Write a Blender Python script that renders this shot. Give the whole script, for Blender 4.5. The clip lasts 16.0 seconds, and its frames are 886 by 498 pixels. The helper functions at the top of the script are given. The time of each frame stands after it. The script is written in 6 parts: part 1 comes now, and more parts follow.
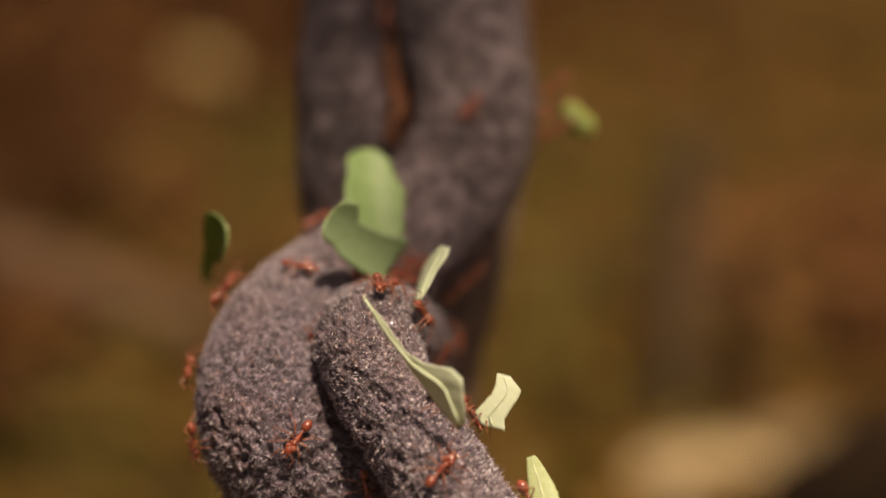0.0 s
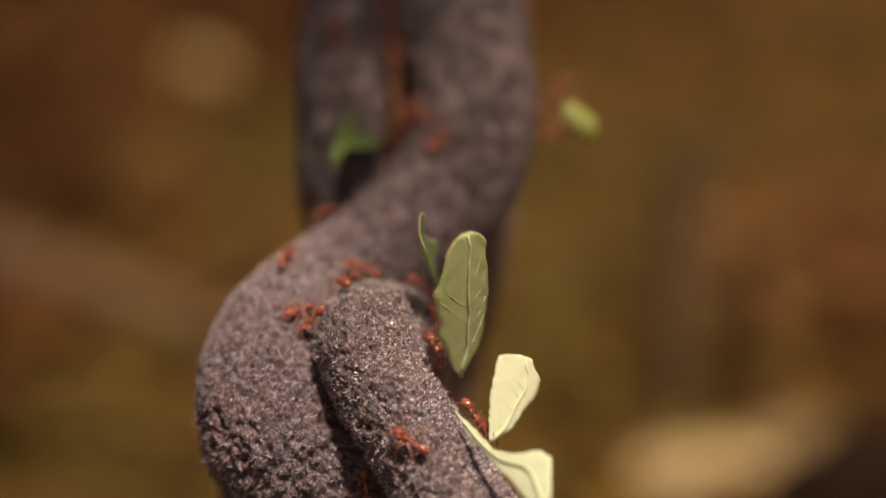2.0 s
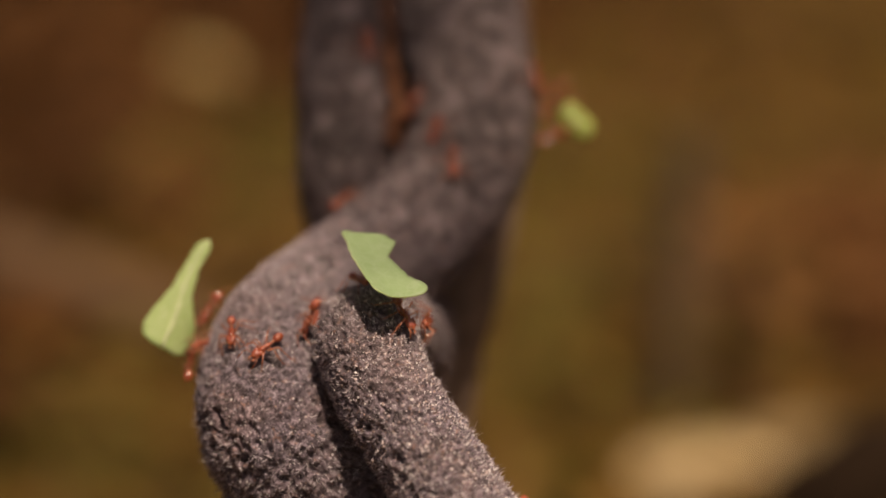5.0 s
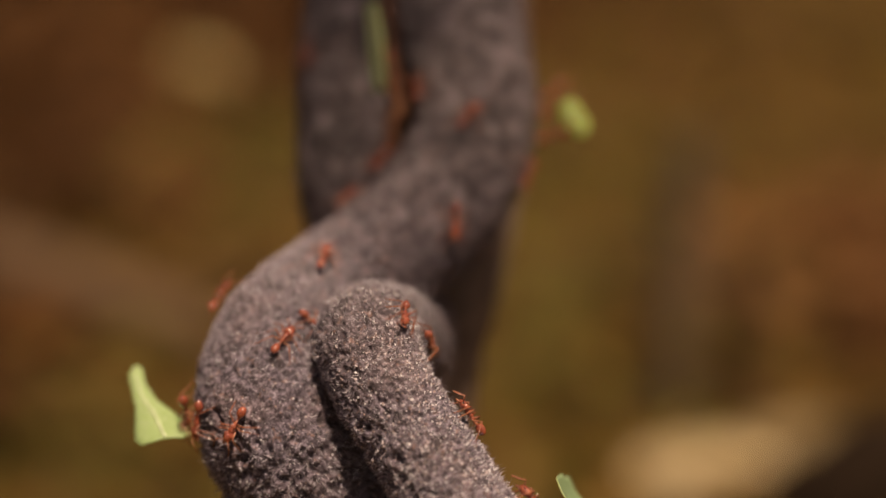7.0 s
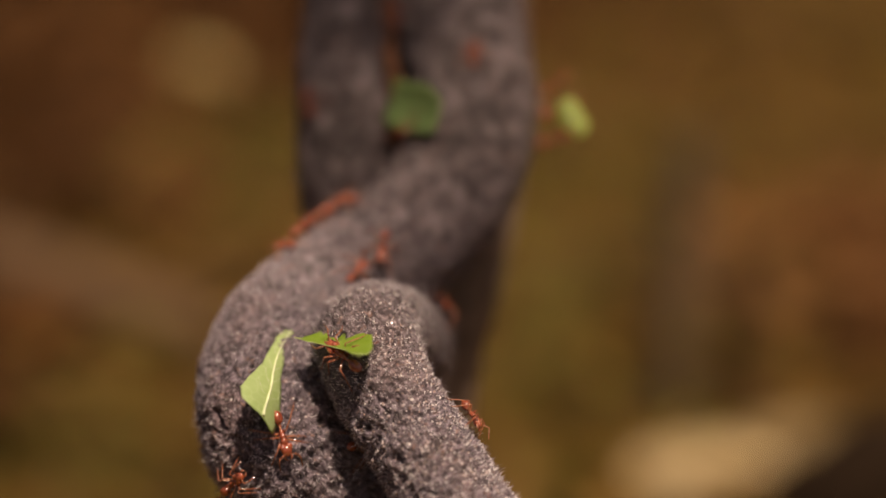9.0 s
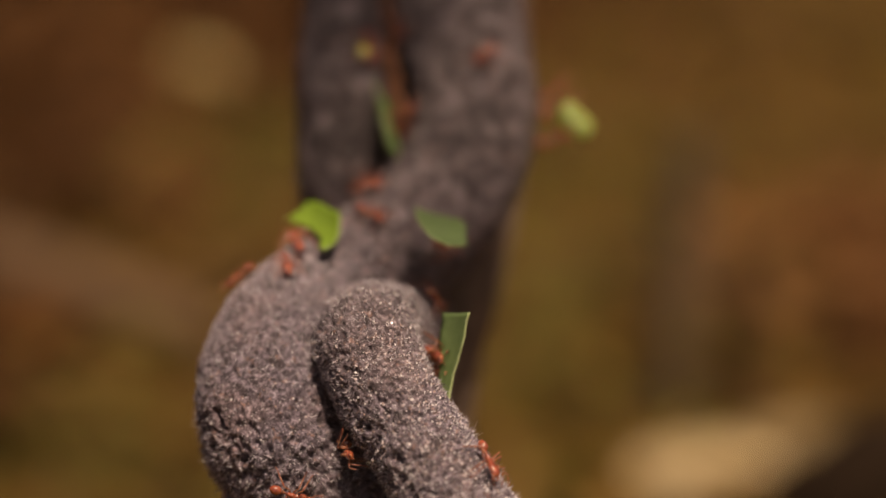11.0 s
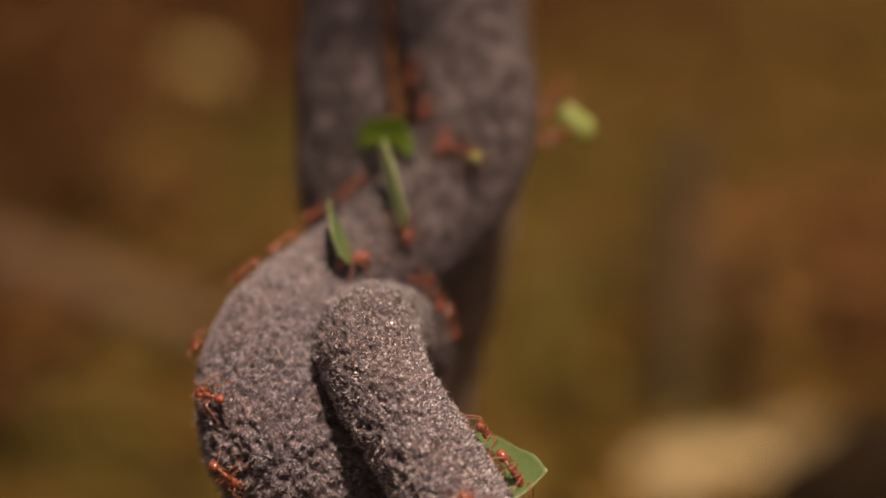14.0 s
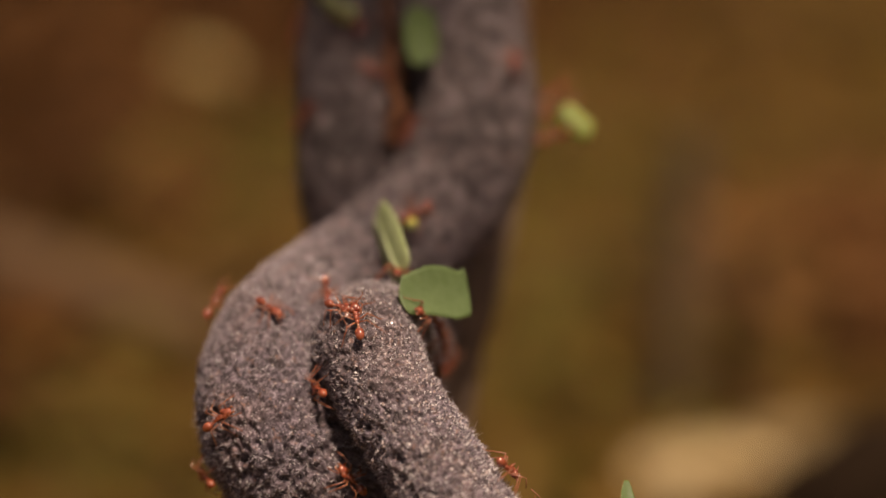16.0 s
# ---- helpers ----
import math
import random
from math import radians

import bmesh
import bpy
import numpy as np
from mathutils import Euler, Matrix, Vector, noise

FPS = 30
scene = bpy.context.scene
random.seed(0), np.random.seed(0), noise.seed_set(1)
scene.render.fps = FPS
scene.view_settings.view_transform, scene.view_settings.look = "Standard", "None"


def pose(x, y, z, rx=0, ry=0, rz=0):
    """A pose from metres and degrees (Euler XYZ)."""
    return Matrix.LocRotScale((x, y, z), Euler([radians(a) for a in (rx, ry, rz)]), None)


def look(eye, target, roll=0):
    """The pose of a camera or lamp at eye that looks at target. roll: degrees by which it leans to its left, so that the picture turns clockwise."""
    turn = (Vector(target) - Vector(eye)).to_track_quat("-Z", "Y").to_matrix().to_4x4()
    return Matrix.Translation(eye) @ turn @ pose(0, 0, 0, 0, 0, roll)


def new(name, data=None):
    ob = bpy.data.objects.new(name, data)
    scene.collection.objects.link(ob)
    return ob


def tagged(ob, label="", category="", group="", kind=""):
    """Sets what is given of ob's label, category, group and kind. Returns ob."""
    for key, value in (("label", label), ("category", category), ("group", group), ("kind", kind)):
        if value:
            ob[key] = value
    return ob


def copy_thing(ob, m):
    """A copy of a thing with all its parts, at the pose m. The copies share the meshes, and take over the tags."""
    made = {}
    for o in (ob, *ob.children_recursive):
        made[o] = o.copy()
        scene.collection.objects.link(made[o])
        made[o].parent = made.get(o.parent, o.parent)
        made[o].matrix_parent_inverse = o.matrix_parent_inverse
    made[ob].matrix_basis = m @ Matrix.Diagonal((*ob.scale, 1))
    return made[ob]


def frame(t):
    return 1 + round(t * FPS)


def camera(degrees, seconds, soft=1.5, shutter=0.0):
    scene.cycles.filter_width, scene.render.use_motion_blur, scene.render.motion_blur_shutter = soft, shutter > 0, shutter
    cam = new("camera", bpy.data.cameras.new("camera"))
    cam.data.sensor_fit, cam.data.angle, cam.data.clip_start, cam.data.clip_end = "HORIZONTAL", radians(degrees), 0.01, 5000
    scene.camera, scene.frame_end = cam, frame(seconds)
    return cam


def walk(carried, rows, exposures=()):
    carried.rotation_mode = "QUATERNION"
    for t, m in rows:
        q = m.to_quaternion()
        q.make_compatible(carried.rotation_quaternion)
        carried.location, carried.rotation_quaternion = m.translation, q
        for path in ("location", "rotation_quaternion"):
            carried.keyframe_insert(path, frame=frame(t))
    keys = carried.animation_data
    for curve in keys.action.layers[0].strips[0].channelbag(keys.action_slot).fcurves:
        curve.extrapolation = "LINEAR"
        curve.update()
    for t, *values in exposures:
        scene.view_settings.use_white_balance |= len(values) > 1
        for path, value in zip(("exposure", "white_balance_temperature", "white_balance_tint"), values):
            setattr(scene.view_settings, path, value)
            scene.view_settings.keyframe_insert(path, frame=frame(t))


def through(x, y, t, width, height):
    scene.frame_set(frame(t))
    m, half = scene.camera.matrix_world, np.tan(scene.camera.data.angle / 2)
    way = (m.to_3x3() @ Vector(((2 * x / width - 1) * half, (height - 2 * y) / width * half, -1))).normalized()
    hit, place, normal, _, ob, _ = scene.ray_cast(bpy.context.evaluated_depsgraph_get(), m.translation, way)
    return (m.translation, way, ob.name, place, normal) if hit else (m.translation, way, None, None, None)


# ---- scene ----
# ---- the camera: a macro lens on a tripod, half a metre over the forest floor ----
cam = camera(30, 16.0, soft=1.5, shutter=0.5)
EYE, AIM = (0.0, -0.30, 0.50), (0.0, 0.63969, 0.15798)
walk(cam, [(0, look(EYE, AIM)), (16, look(EYE, AIM))], [(0, 0.03, 7950, 21), (16, 0.03, 7950, 21)])
cam.data.dof.use_dof = True
cam.data.dof.focus_distance = 0.2925
cam.data.dof.aperture_fstop = 3.7

# ---- daylight: high sun through a gap in the canopy, and the sky ----
SUN_FROM = Vector((0.17, -0.26, 1.0)).normalized()
world = bpy.data.worlds.new("sky")
scene.world = world
world.use_nodes = True
sky = world.node_tree.nodes.new("ShaderNodeTexSky")
sky.sky_type, sky.sun_disc = "NISHITA", False
sky.air_density, sky.dust_density, sky.ozone_density = 0.8, 6.0, 0.3
sky.sun_elevation = math.asin(SUN_FROM.z)
sky.sun_rotation = math.atan2(SUN_FROM.x, SUN_FROM.y)
world.node_tree.links.new(sky.outputs[0], world.node_tree.nodes["Background"].inputs[0])
world.node_tree.nodes["Background"].inputs[1].default_value = 0.042
sun = new("sun", bpy.data.lights.new("sun", "SUN"))
sun.data.energy, sun.data.angle, sun.data.color = 4.3, radians(1.5), (1.0, 0.92, 0.80)
sun.matrix_world = look(SUN_FROM * 3, (0, 0, 0))


# ---- materials ----
def nodes_of(name):
    m = bpy.data.materials.new(name)
    m.use_nodes = True
    nt = m.node_tree
    return m, nt, nt.nodes["Principled BSDF"]


def coords(nt):
    return nt.nodes.new("ShaderNodeTexCoord").outputs["Object"]


def tex_noise(nt, scale, detail=4.0, rough=0.6, vec=None):
    n = nt.nodes.new("ShaderNodeTexNoise")
    n.inputs["Scale"].default_value, n.inputs["Detail"].default_value = scale, detail
    n.inputs["Roughness"].default_value = rough
    nt.links.new(vec or coords(nt), n.inputs["Vector"])
    return n.outputs["Fac"]


def ramp(nt, fac, stops):
    r = nt.nodes.new("ShaderNodeValToRGB")
    while len(r.color_ramp.elements) < len(stops):
        r.color_ramp.elements.new(0.5)
    for e, (p, c) in zip(r.color_ramp.elements, stops):
        e.position, e.color = p, (*c, 1)
    nt.links.new(fac, r.inputs[0])
    return r.outputs["Color"]


def blend(nt, a, b, fac, kind="MIX"):
    n = nt.nodes.new("ShaderNodeMix")
    n.data_type, n.blend_type = "RGBA", kind
    for sock, v in ((n.inputs[0], fac), (n.inputs[6], a), (n.inputs[7], b)):
        if hasattr(v, "links"):
            nt.links.new(v, sock)
        else:
            sock.default_value = v
    return n.outputs[2]


def bump(nt, bsdf, height, strength, distance):
    b = nt.nodes.new("ShaderNodeBump")
    b.inputs["Strength"].default_value, b.inputs["Distance"].default_value = strength, distance
    nt.links.new(height, b.inputs["Height"])
    nt.links.new(b.outputs[0], bsdf.inputs["Normal"])


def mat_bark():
    """Grey felted bark: clumps of pale threads on dark, browner and more mottled higher up the liana."""
    m, nt, p = nodes_of("felted_bark")
    big = tex_noise(nt, 60, 3)
    fine = tex_noise(nt, 1050, 6, 0.78)
    threads = tex_noise(nt, 3200, 3, 0.7)
    mid = tex_noise(nt, 300, 3)
    grey = ramp(nt, fine, [(0.35, (0.032, 0.024, 0.027)), (0.50, (0.107, 0.081, 0.101)), (0.65, (0.44, 0.36, 0.42))])
    brown = ramp(nt, fine, [(0.35, (0.038, 0.025, 0.022)), (0.51, (0.134, 0.090, 0.098)), (0.65, (0.48, 0.35, 0.36))])
    c = blend(nt, grey, brown, ramp(nt, big, [(0.42, (0, 0, 0)), (0.62, (1, 1, 1))]))
    # colours of the higher bark, mixed in by height
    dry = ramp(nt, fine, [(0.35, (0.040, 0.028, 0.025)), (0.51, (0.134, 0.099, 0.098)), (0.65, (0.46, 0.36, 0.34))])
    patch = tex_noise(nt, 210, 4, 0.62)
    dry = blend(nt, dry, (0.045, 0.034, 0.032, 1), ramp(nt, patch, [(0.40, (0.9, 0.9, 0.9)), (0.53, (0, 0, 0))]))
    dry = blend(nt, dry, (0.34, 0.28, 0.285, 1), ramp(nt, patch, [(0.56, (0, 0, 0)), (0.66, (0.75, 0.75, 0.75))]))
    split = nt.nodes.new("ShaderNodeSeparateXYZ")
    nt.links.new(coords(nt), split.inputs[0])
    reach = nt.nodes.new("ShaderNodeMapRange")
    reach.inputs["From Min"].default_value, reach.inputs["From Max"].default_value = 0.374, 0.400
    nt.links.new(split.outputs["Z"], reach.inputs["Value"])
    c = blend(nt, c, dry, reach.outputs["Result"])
    flecks = tex_noise(nt, 720, 2, 0.5)
    c = blend(nt, c, (0.42, 0.24, 0.19, 1), ramp(nt, flecks, [(0.63, (0, 0, 0)), (0.72, (0.7, 0.7, 0.7))]))
    c = blend(nt, c, (0.74, 0.66, 0.68, 1), ramp(nt, threads, [(0.60, (0, 0, 0)), (0.72, (0.85, 0.85, 0.85))]))
    c = blend(nt, c, (0.040, 0.028, 0.028, 1), ramp(nt, mid, [(0.32, (0.75, 0.75, 0.75)), (0.46, (0, 0, 0))]))
    nt.links.new(c, p.inputs["Base Color"])
    p.inputs["Roughness"].default_value = 0.55
    p.inputs["Specular IOR Level"].default_value = 0.45
    bump(nt, p, threads, 1.0, 0.0006)
    return m


def mat_plain(name, colour, rough=0.6, spec=0.4, vary=0.25, scale=400, bumps=0.0):
    m, nt, p = nodes_of(name)
    f = tex_noise(nt, scale, 3)
    lo, hi = [v * (1 - vary) for v in colour], [min(1, v * (1 + vary)) for v in colour]
    nt.links.new(ramp(nt, f, [(0.3, lo), (0.7, hi)]), p.inputs["Base Color"])
    p.inputs["Roughness"].default_value, p.inputs["Specular IOR Level"].default_value = rough, spec
    if bumps:
        bump(nt, p, f, 0.6, bumps)
    return m


def mat_litter(name, colours, scale=25):
    m, nt, p = nodes_of(name)
    g = nt.nodes.new("ShaderNodeNewGeometry")
    c = ramp(nt, g.outputs["Random Per Island"], [(i / (len(colours) - 1), v) for i, v in enumerate(colours)])
    c = blend(nt, c, (0.05, 0.03, 0.015, 1), ramp(nt, tex_noise(nt, scale, 4), [(0.4, (0.5, 0.5, 0.5)), (0.65, (0, 0, 0))]))
    nt.links.new(c, p.inputs["Base Color"])
    p.inputs["Roughness"].default_value, p.inputs["Specular IOR Level"].default_value = 0.85, 0.12
    return m


def mat_ground():
    m, nt, p = nodes_of("forest_soil")
    a = ramp(nt, tex_noise(nt, 2.2, 3), [(0.35, (0.108, 0.050, 0.011)), (0.5, (0.125, 0.068, 0.012)), (0.65, (0.120, 0.080, 0.013))])
    c = blend(nt, a, (0.04, 0.024, 0.010, 1), ramp(nt, tex_noise(nt, 30, 5), [(0.35, (0.6, 0.6, 0.6)), (0.6, (0, 0, 0))]))
    nt.links.new(c, p.inputs["Base Color"])
    p.inputs["Roughness"].default_value = 0.95
    p.inputs["Specular IOR Level"].default_value = 0.1
    bump(nt, p, tex_noise(nt, 45, 6), 0.8, 0.02)
    return m


def mat_island(name, colours, rough, spec=0.5):
    m, nt, p = nodes_of(name)
    g = nt.nodes.new("ShaderNodeNewGeometry")
    n = len(colours) - 1
    nt.links.new(ramp(nt, g.outputs["Random Per Island"], [(i / n, c) for i, c in enumerate(colours)]), p.inputs["Base Color"])
    p.inputs["Roughness"].default_value, p.inputs["Specular IOR Level"].default_value = rough, spec
    return m


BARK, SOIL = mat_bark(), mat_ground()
FUZZ = mat_island("bark_hair", [(0.10, 0.078, 0.086), (0.24, 0.19, 0.215), (0.50, 0.42, 0.46), (0.94, 0.90, 0.90)], 0.22, 0.8)
GRAIN = mat_island("bark_grain", [(0.04, 0.03, 0.03), (0.16, 0.12, 0.12), (0.30, 0.22, 0.21), (0.55, 0.38, 0.31), (0.85, 0.80, 0.76), (0.90, 0.87, 0.84)], 0.2, 0.7)


# ---- noise fields over arrays of points ----
def hashed(i, j, k, seed):
    h = (i * 374761393 + j * 668265263 + k * 2147483647 + seed * 974634777) & 0xFFFFFFFF
    h = ((h ^ (h >> 13)) * 1274126177) & 0xFFFFFFFF
    return ((h ^ (h >> 16)) & 0xFFFFFF) / 16777215.0


def value_noise(p, freq, seed):
    q = p * freq
    b = np.floor(q).astype(np.int64)
    f = q - b
    f = f * f * (3 - 2 * f)
    out = 0
    for a in (0, 1):
        for c in (0, 1):
            for d in (0, 1):
                wgt = np.abs(1 - a - f[:, 0]) * np.abs(1 - c - f[:, 1]) * np.abs(1 - d - f[:, 2])
                out = out + wgt * hashed(b[:, 0] + a, b[:, 1] + c, b[:, 2] + d, seed)
    return out


def cell_noise(p, freq, seed):
    q = p * freq
    b = np.floor(q).astype(np.int64)
    best = np.full(len(p), 9.0)
    for a in (-1, 0, 1):
        for c in (-1, 0, 1):
            for d in (-1, 0, 1):
                i, j, k = b[:, 0] + a, b[:, 1] + c, b[:, 2] + d
                dx = i + hashed(i, j, k, seed) - q[:, 0]
                dy = j + hashed(i, j, k, seed + 1) - q[:, 1]
                dz = k + hashed(i, j, k, seed + 2) - q[:, 2]
                best = np.minimum(best, dx * dx + dy * dy + dz * dz)
    return np.sqrt(best)


def spline(points, step_of):
    """Points along a smooth curve through (x, y, z, r), as far apart as step_of(point) says."""
    p = np.array(points, float)
    p = np.vstack([2 * p[0] - p[1], p, 2 * p[-1] - p[-2]])
    dense = []
    for i in range(1, len(p) - 2):
        t = np.linspace(0, 1, 160, endpoint=False)[:, None]
        a, b, c, d = p[i - 1], p[i], p[i + 1], p[i + 2]
        dense.append(0.5 * (2 * b + (c - a) * t + (2 * a - 5 * b + 4 * c - d) * t * t + (3 * b - a - 3 * c + d) * t ** 3))
    dense = np.vstack(dense + [p[-2:-1]])
    out, left = [dense[0]], 0.0
    for a, b in zip(dense, dense[1:]):
        left += np.linalg.norm(b[:3] - a[:3])
        if left >= step_of(b):
            out.append(b)
            left = 0.0
    return np.array(out)


def tube(points, around, step_of, relief=None):
    """Vertices and quads of a tube along points; relief(p, n) gives the height of its surface."""
    c = spline(points, step_of)
    pos, rad = c[:, :3], c[:, 3]
    tan = np.gradient(pos, axis=0)
    tan /= np.linalg.norm(tan, axis=1)[:, None]
    side = np.cross(tan[0], (0.3, 0.2, 0.93))
    sides = []
    for t in tan:
        side = side - t * (side @ t)
        side = side / np.linalg.norm(side)
        sides.append(side)
    sides = np.array(sides)
    ups = np.cross(tan, sides)
    a = np.linspace(0, 2 * np.pi, around, endpoint=False)
    nrm = sides[:, None] * np.cos(a)[None, :, None] + ups[:, None] * np.sin(a)[None, :, None]
    v = (pos[:, None] + nrm * rad[:, None, None]).reshape(-1, 3)
    n = nrm.reshape(-1, 3)
    if relief is not None:
        v = v + n * relief(v, n)[:, None]
    rows = len(c)
    i, j = np.meshgrid(np.arange(rows - 1), np.arange(around), indexing="ij")
    k = (j + 1) % around
    quads = np.stack([i * around + j, i * around + k, (i + 1) * around + k, (i + 1) * around + j], -1).reshape(-1, 4)
    return v, n, quads


def mesh_of(name, verts, faces, material, smooth=True):
    me = bpy.data.meshes.new(name)
    verts = np.asarray([tuple(v) for v in verts] if not isinstance(verts, np.ndarray) else verts, np.float32)
    if isinstance(faces, np.ndarray):
        me.vertices.add(len(verts))
        me.vertices.foreach_set("co", verts.ravel())
        me.loops.add(faces.size)
        me.loops.foreach_set("vertex_index", faces.astype(np.int32).ravel())
        me.polygons.add(len(faces))
        me.polygons.foreach_set("loop_start", np.arange(0, faces.size, faces.shape[1], dtype=np.int32))
        me.update(calc_edges=True)
    else:
        me.from_pydata(verts.tolist(), [], [tuple(f) for f in faces])
    me.materials.append(material)
    if smooth:
        me.polygons.foreach_set("use_smooth", [True] * len(me.polygons))
    me.update()
    return me


# ---- the twisted liana: three strands wound round one another ----
RIGHT_STRAND = [(-0.06, -0.10, 2.60, 0.017), (-0.03, 0.17, 1.40, 0.017), (-0.004, 0.31, 0.82, 0.016), (0.003, 0.275, 0.53, 0.0155),
                (0.0025, 0.1721, 0.4521, 0.0150), (0.0015, 0.1043, 0.4266, 0.0160), (0.0037, 0.0751, 0.4136, 0.0160),
                (0.0074, 0.0542, 0.4031, 0.0131), (0.0019, 0.0382, 0.3912, 0.0134), (-0.0090, 0.0244, 0.3827, 0.0130),
                (-0.0219, 0.0098, 0.3777, 0.0128), (-0.0311, -0.0054, 0.3737, 0.0128), (-0.0330, -0.0172, 0.3678, 0.0130),
                (-0.0309, -0.0224, 0.3621, 0.0130), (-0.0256, -0.0235, 0.3533, 0.0130), (-0.0178, -0.0222, 0.3418, 0.0126),
                (-0.0115, -0.0163, 0.3205, 0.0122),
                (-0.017, 0.005, 0.20, 0.013), (-0.02, 0.01, -0.03, 0.014)]
LEFT_STRAND = [(-0.0900, -0.1000, 2.6000, 0.0130), (-0.0600, 0.1700, 1.4000, 0.0130), (-0.0320, 0.3100, 0.8200, 0.0128), (-0.0230, 0.2750, 0.5250, 0.0126),
                (-0.0218, 0.1824, 0.4511, 0.0125), (-0.0223, 0.0993, 0.4276, 0.0108), (-0.0223, 0.0759, 0.4188, 0.0104), (-0.0216, 0.0598, 0.4068, 0.0107),
                (-0.0216, 0.0484, 0.3931, 0.0103), (-0.0192, 0.0493, 0.3786, 0.0110), (-0.0127, 0.0517, 0.3643, 0.0097), (-0.0072, 0.0449, 0.3542, 0.0092),
                (-0.0076, 0.0281, 0.3547, 0.0090), (-0.0085, 0.0131, 0.3661, 0.0094), (-0.0112, -0.0048, 0.3754, 0.0092), (-0.0140, -0.0189, 0.3805, 0.0091),
                (-0.0110, -0.0274, 0.3748, 0.0090), (-0.0049, -0.0345, 0.3670, 0.0088), (0.0011, -0.0411, 0.3604, 0.0088), (0.0075, -0.0484, 0.3522, 0.0088),
                (0.0115, -0.0498, 0.3394, 0.0089), (0.0120, -0.0350, 0.2000, 0.0100), (0.0120, -0.0300, -0.0300, 0.0110)]
BACK_STRAND = [(-0.03, -0.09, 2.60, 0.013), (-0.002, 0.18, 1.40, 0.013), (0.014, 0.32, 0.80, 0.012), (0.012, 0.28, 0.50, 0.012),
               (0.0106, 0.1714, 0.4209, 0.0118), (0.0097, 0.1187, 0.3931, 0.0118), (0.0076, 0.0911, 0.3757, 0.0118),
               (0.0028, 0.0694, 0.3600, 0.0115), (-0.0021, 0.0565, 0.3450, 0.0115), (-0.0055, 0.0465, 0.3264, 0.0115),
               (-0.0072, 0.0410, 0.2966, 0.0115), (-0.008, 0.035, 0.20, 0.012), (-0.008, 0.03, -0.03, 0.013)]


def bark_relief(p, n):
    """Mounds and knobs of the bark, with round pits; a finer felt where the bark hangs low."""
    lumps = value_noise(p, 90, 3) - 0.5
    mid = value_noise(p, 330, 4) - 0.5
    felt = np.clip((0.379 - p[:, 2]) / 0.012, 0, 1)
    rough = 0.38 * value_noise(p, 900, 31) + 0.38 * value_noise(p, 1900, 32) + 0.24 * value_noise(p, 3700, 33) - 0.5
    patch = np.clip(value_noise(p, 160, 35) * 1.6 - 0.25, 0.3, 1.0)
    worn = felt * np.clip((-0.004 - p[:, 0]) / 0.006, 0, 1)
    pores = np.clip(value_noise(p, 780, 21) - 0.572 + 0.05 * worn, 0, 1) * np.maximum(patch, 0.8 * worn)
    knobs = np.sqrt(np.clip(0.62 - cell_noise(p, 620, 61), 0, 1) / 0.62) * np.clip(value_noise(p, 140, 62) * 2.2 - 0.4, 0.15, 1)
    round_pits = np.clip(0.40 - cell_noise(p, 480, 51), 0, 1) / 0.40 * np.clip(value_noise(p, 190, 52) * 3.4 - 0.85, 0, 1)
    small_pits = np.clip(0.30 - cell_noise(p, 840, 53), 0, 1) / 0.30 * np.clip(value_noise(p, 240, 54) * 3 - 1.0, 0, 1)
    cavities = np.clip(0.40 - cell_noise(p, 270, 55), 0, 1) / 0.40 * worn * np.clip(value_noise(p, 150, 56) * 3 - 0.9, 0, 1)
    near = np.clip((0.012 - p[:, 1]) / 0.02, 0, 1)
    return (0.0010 * lumps - 0.0018 * cavities ** 0.7 - (0.0008 + 0.0005 * worn) * round_pits ** 0.8 - 0.0008 * small_pits ** 0.8 + 0.0005 * mid + (0.00035 + 0.0004 * worn) * knobs
            + (0.00070 + 0.00025 * near + 0.0003 * felt) * rough - (0.0024 + 0.0007 * felt) * pores + 0.0002)


def near_view(c, fine, coarse):
    if -0.07 < c[1] < 0.125 and 0.32 < c[2] < 0.45:
        return fine if c[1] < 0.004 else fine * 2
    return coarse


liana = tagged(new("liana"), "twisted liana with grey-brown felted pitted bark", "vine")
STRANDS = {}
BROWN_BARK = mat_plain("brown_bark", (0.17, 0.115, 0.080), 0.85, 0.2, 0.45, 300, bumps=0.002)
CLEFT_FILL = mat_plain("cleft_fill", (0.095, 0.042, 0.022), 0.9, 0.1, 0.5, 300, bumps=0.0006)
RUSTY_BARK = mat_plain("rusty_bark", (0.155, 0.068, 0.036), 0.9, 0.1, 0.6, 420, bumps=0.0006)
for key, pts, around, fine in (("right", RIGHT_STRAND, 440, 0.00019), ("left", LEFT_STRAND, 340, 0.00018), ("back", BACK_STRAND, 90, 0.001)):
    v, n, q = tube(pts, around, lambda c: near_view(c, fine, 0.006), bark_relief)
    STRANDS[key] = (v, n)
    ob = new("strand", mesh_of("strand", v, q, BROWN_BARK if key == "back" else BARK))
    ob.parent = liana


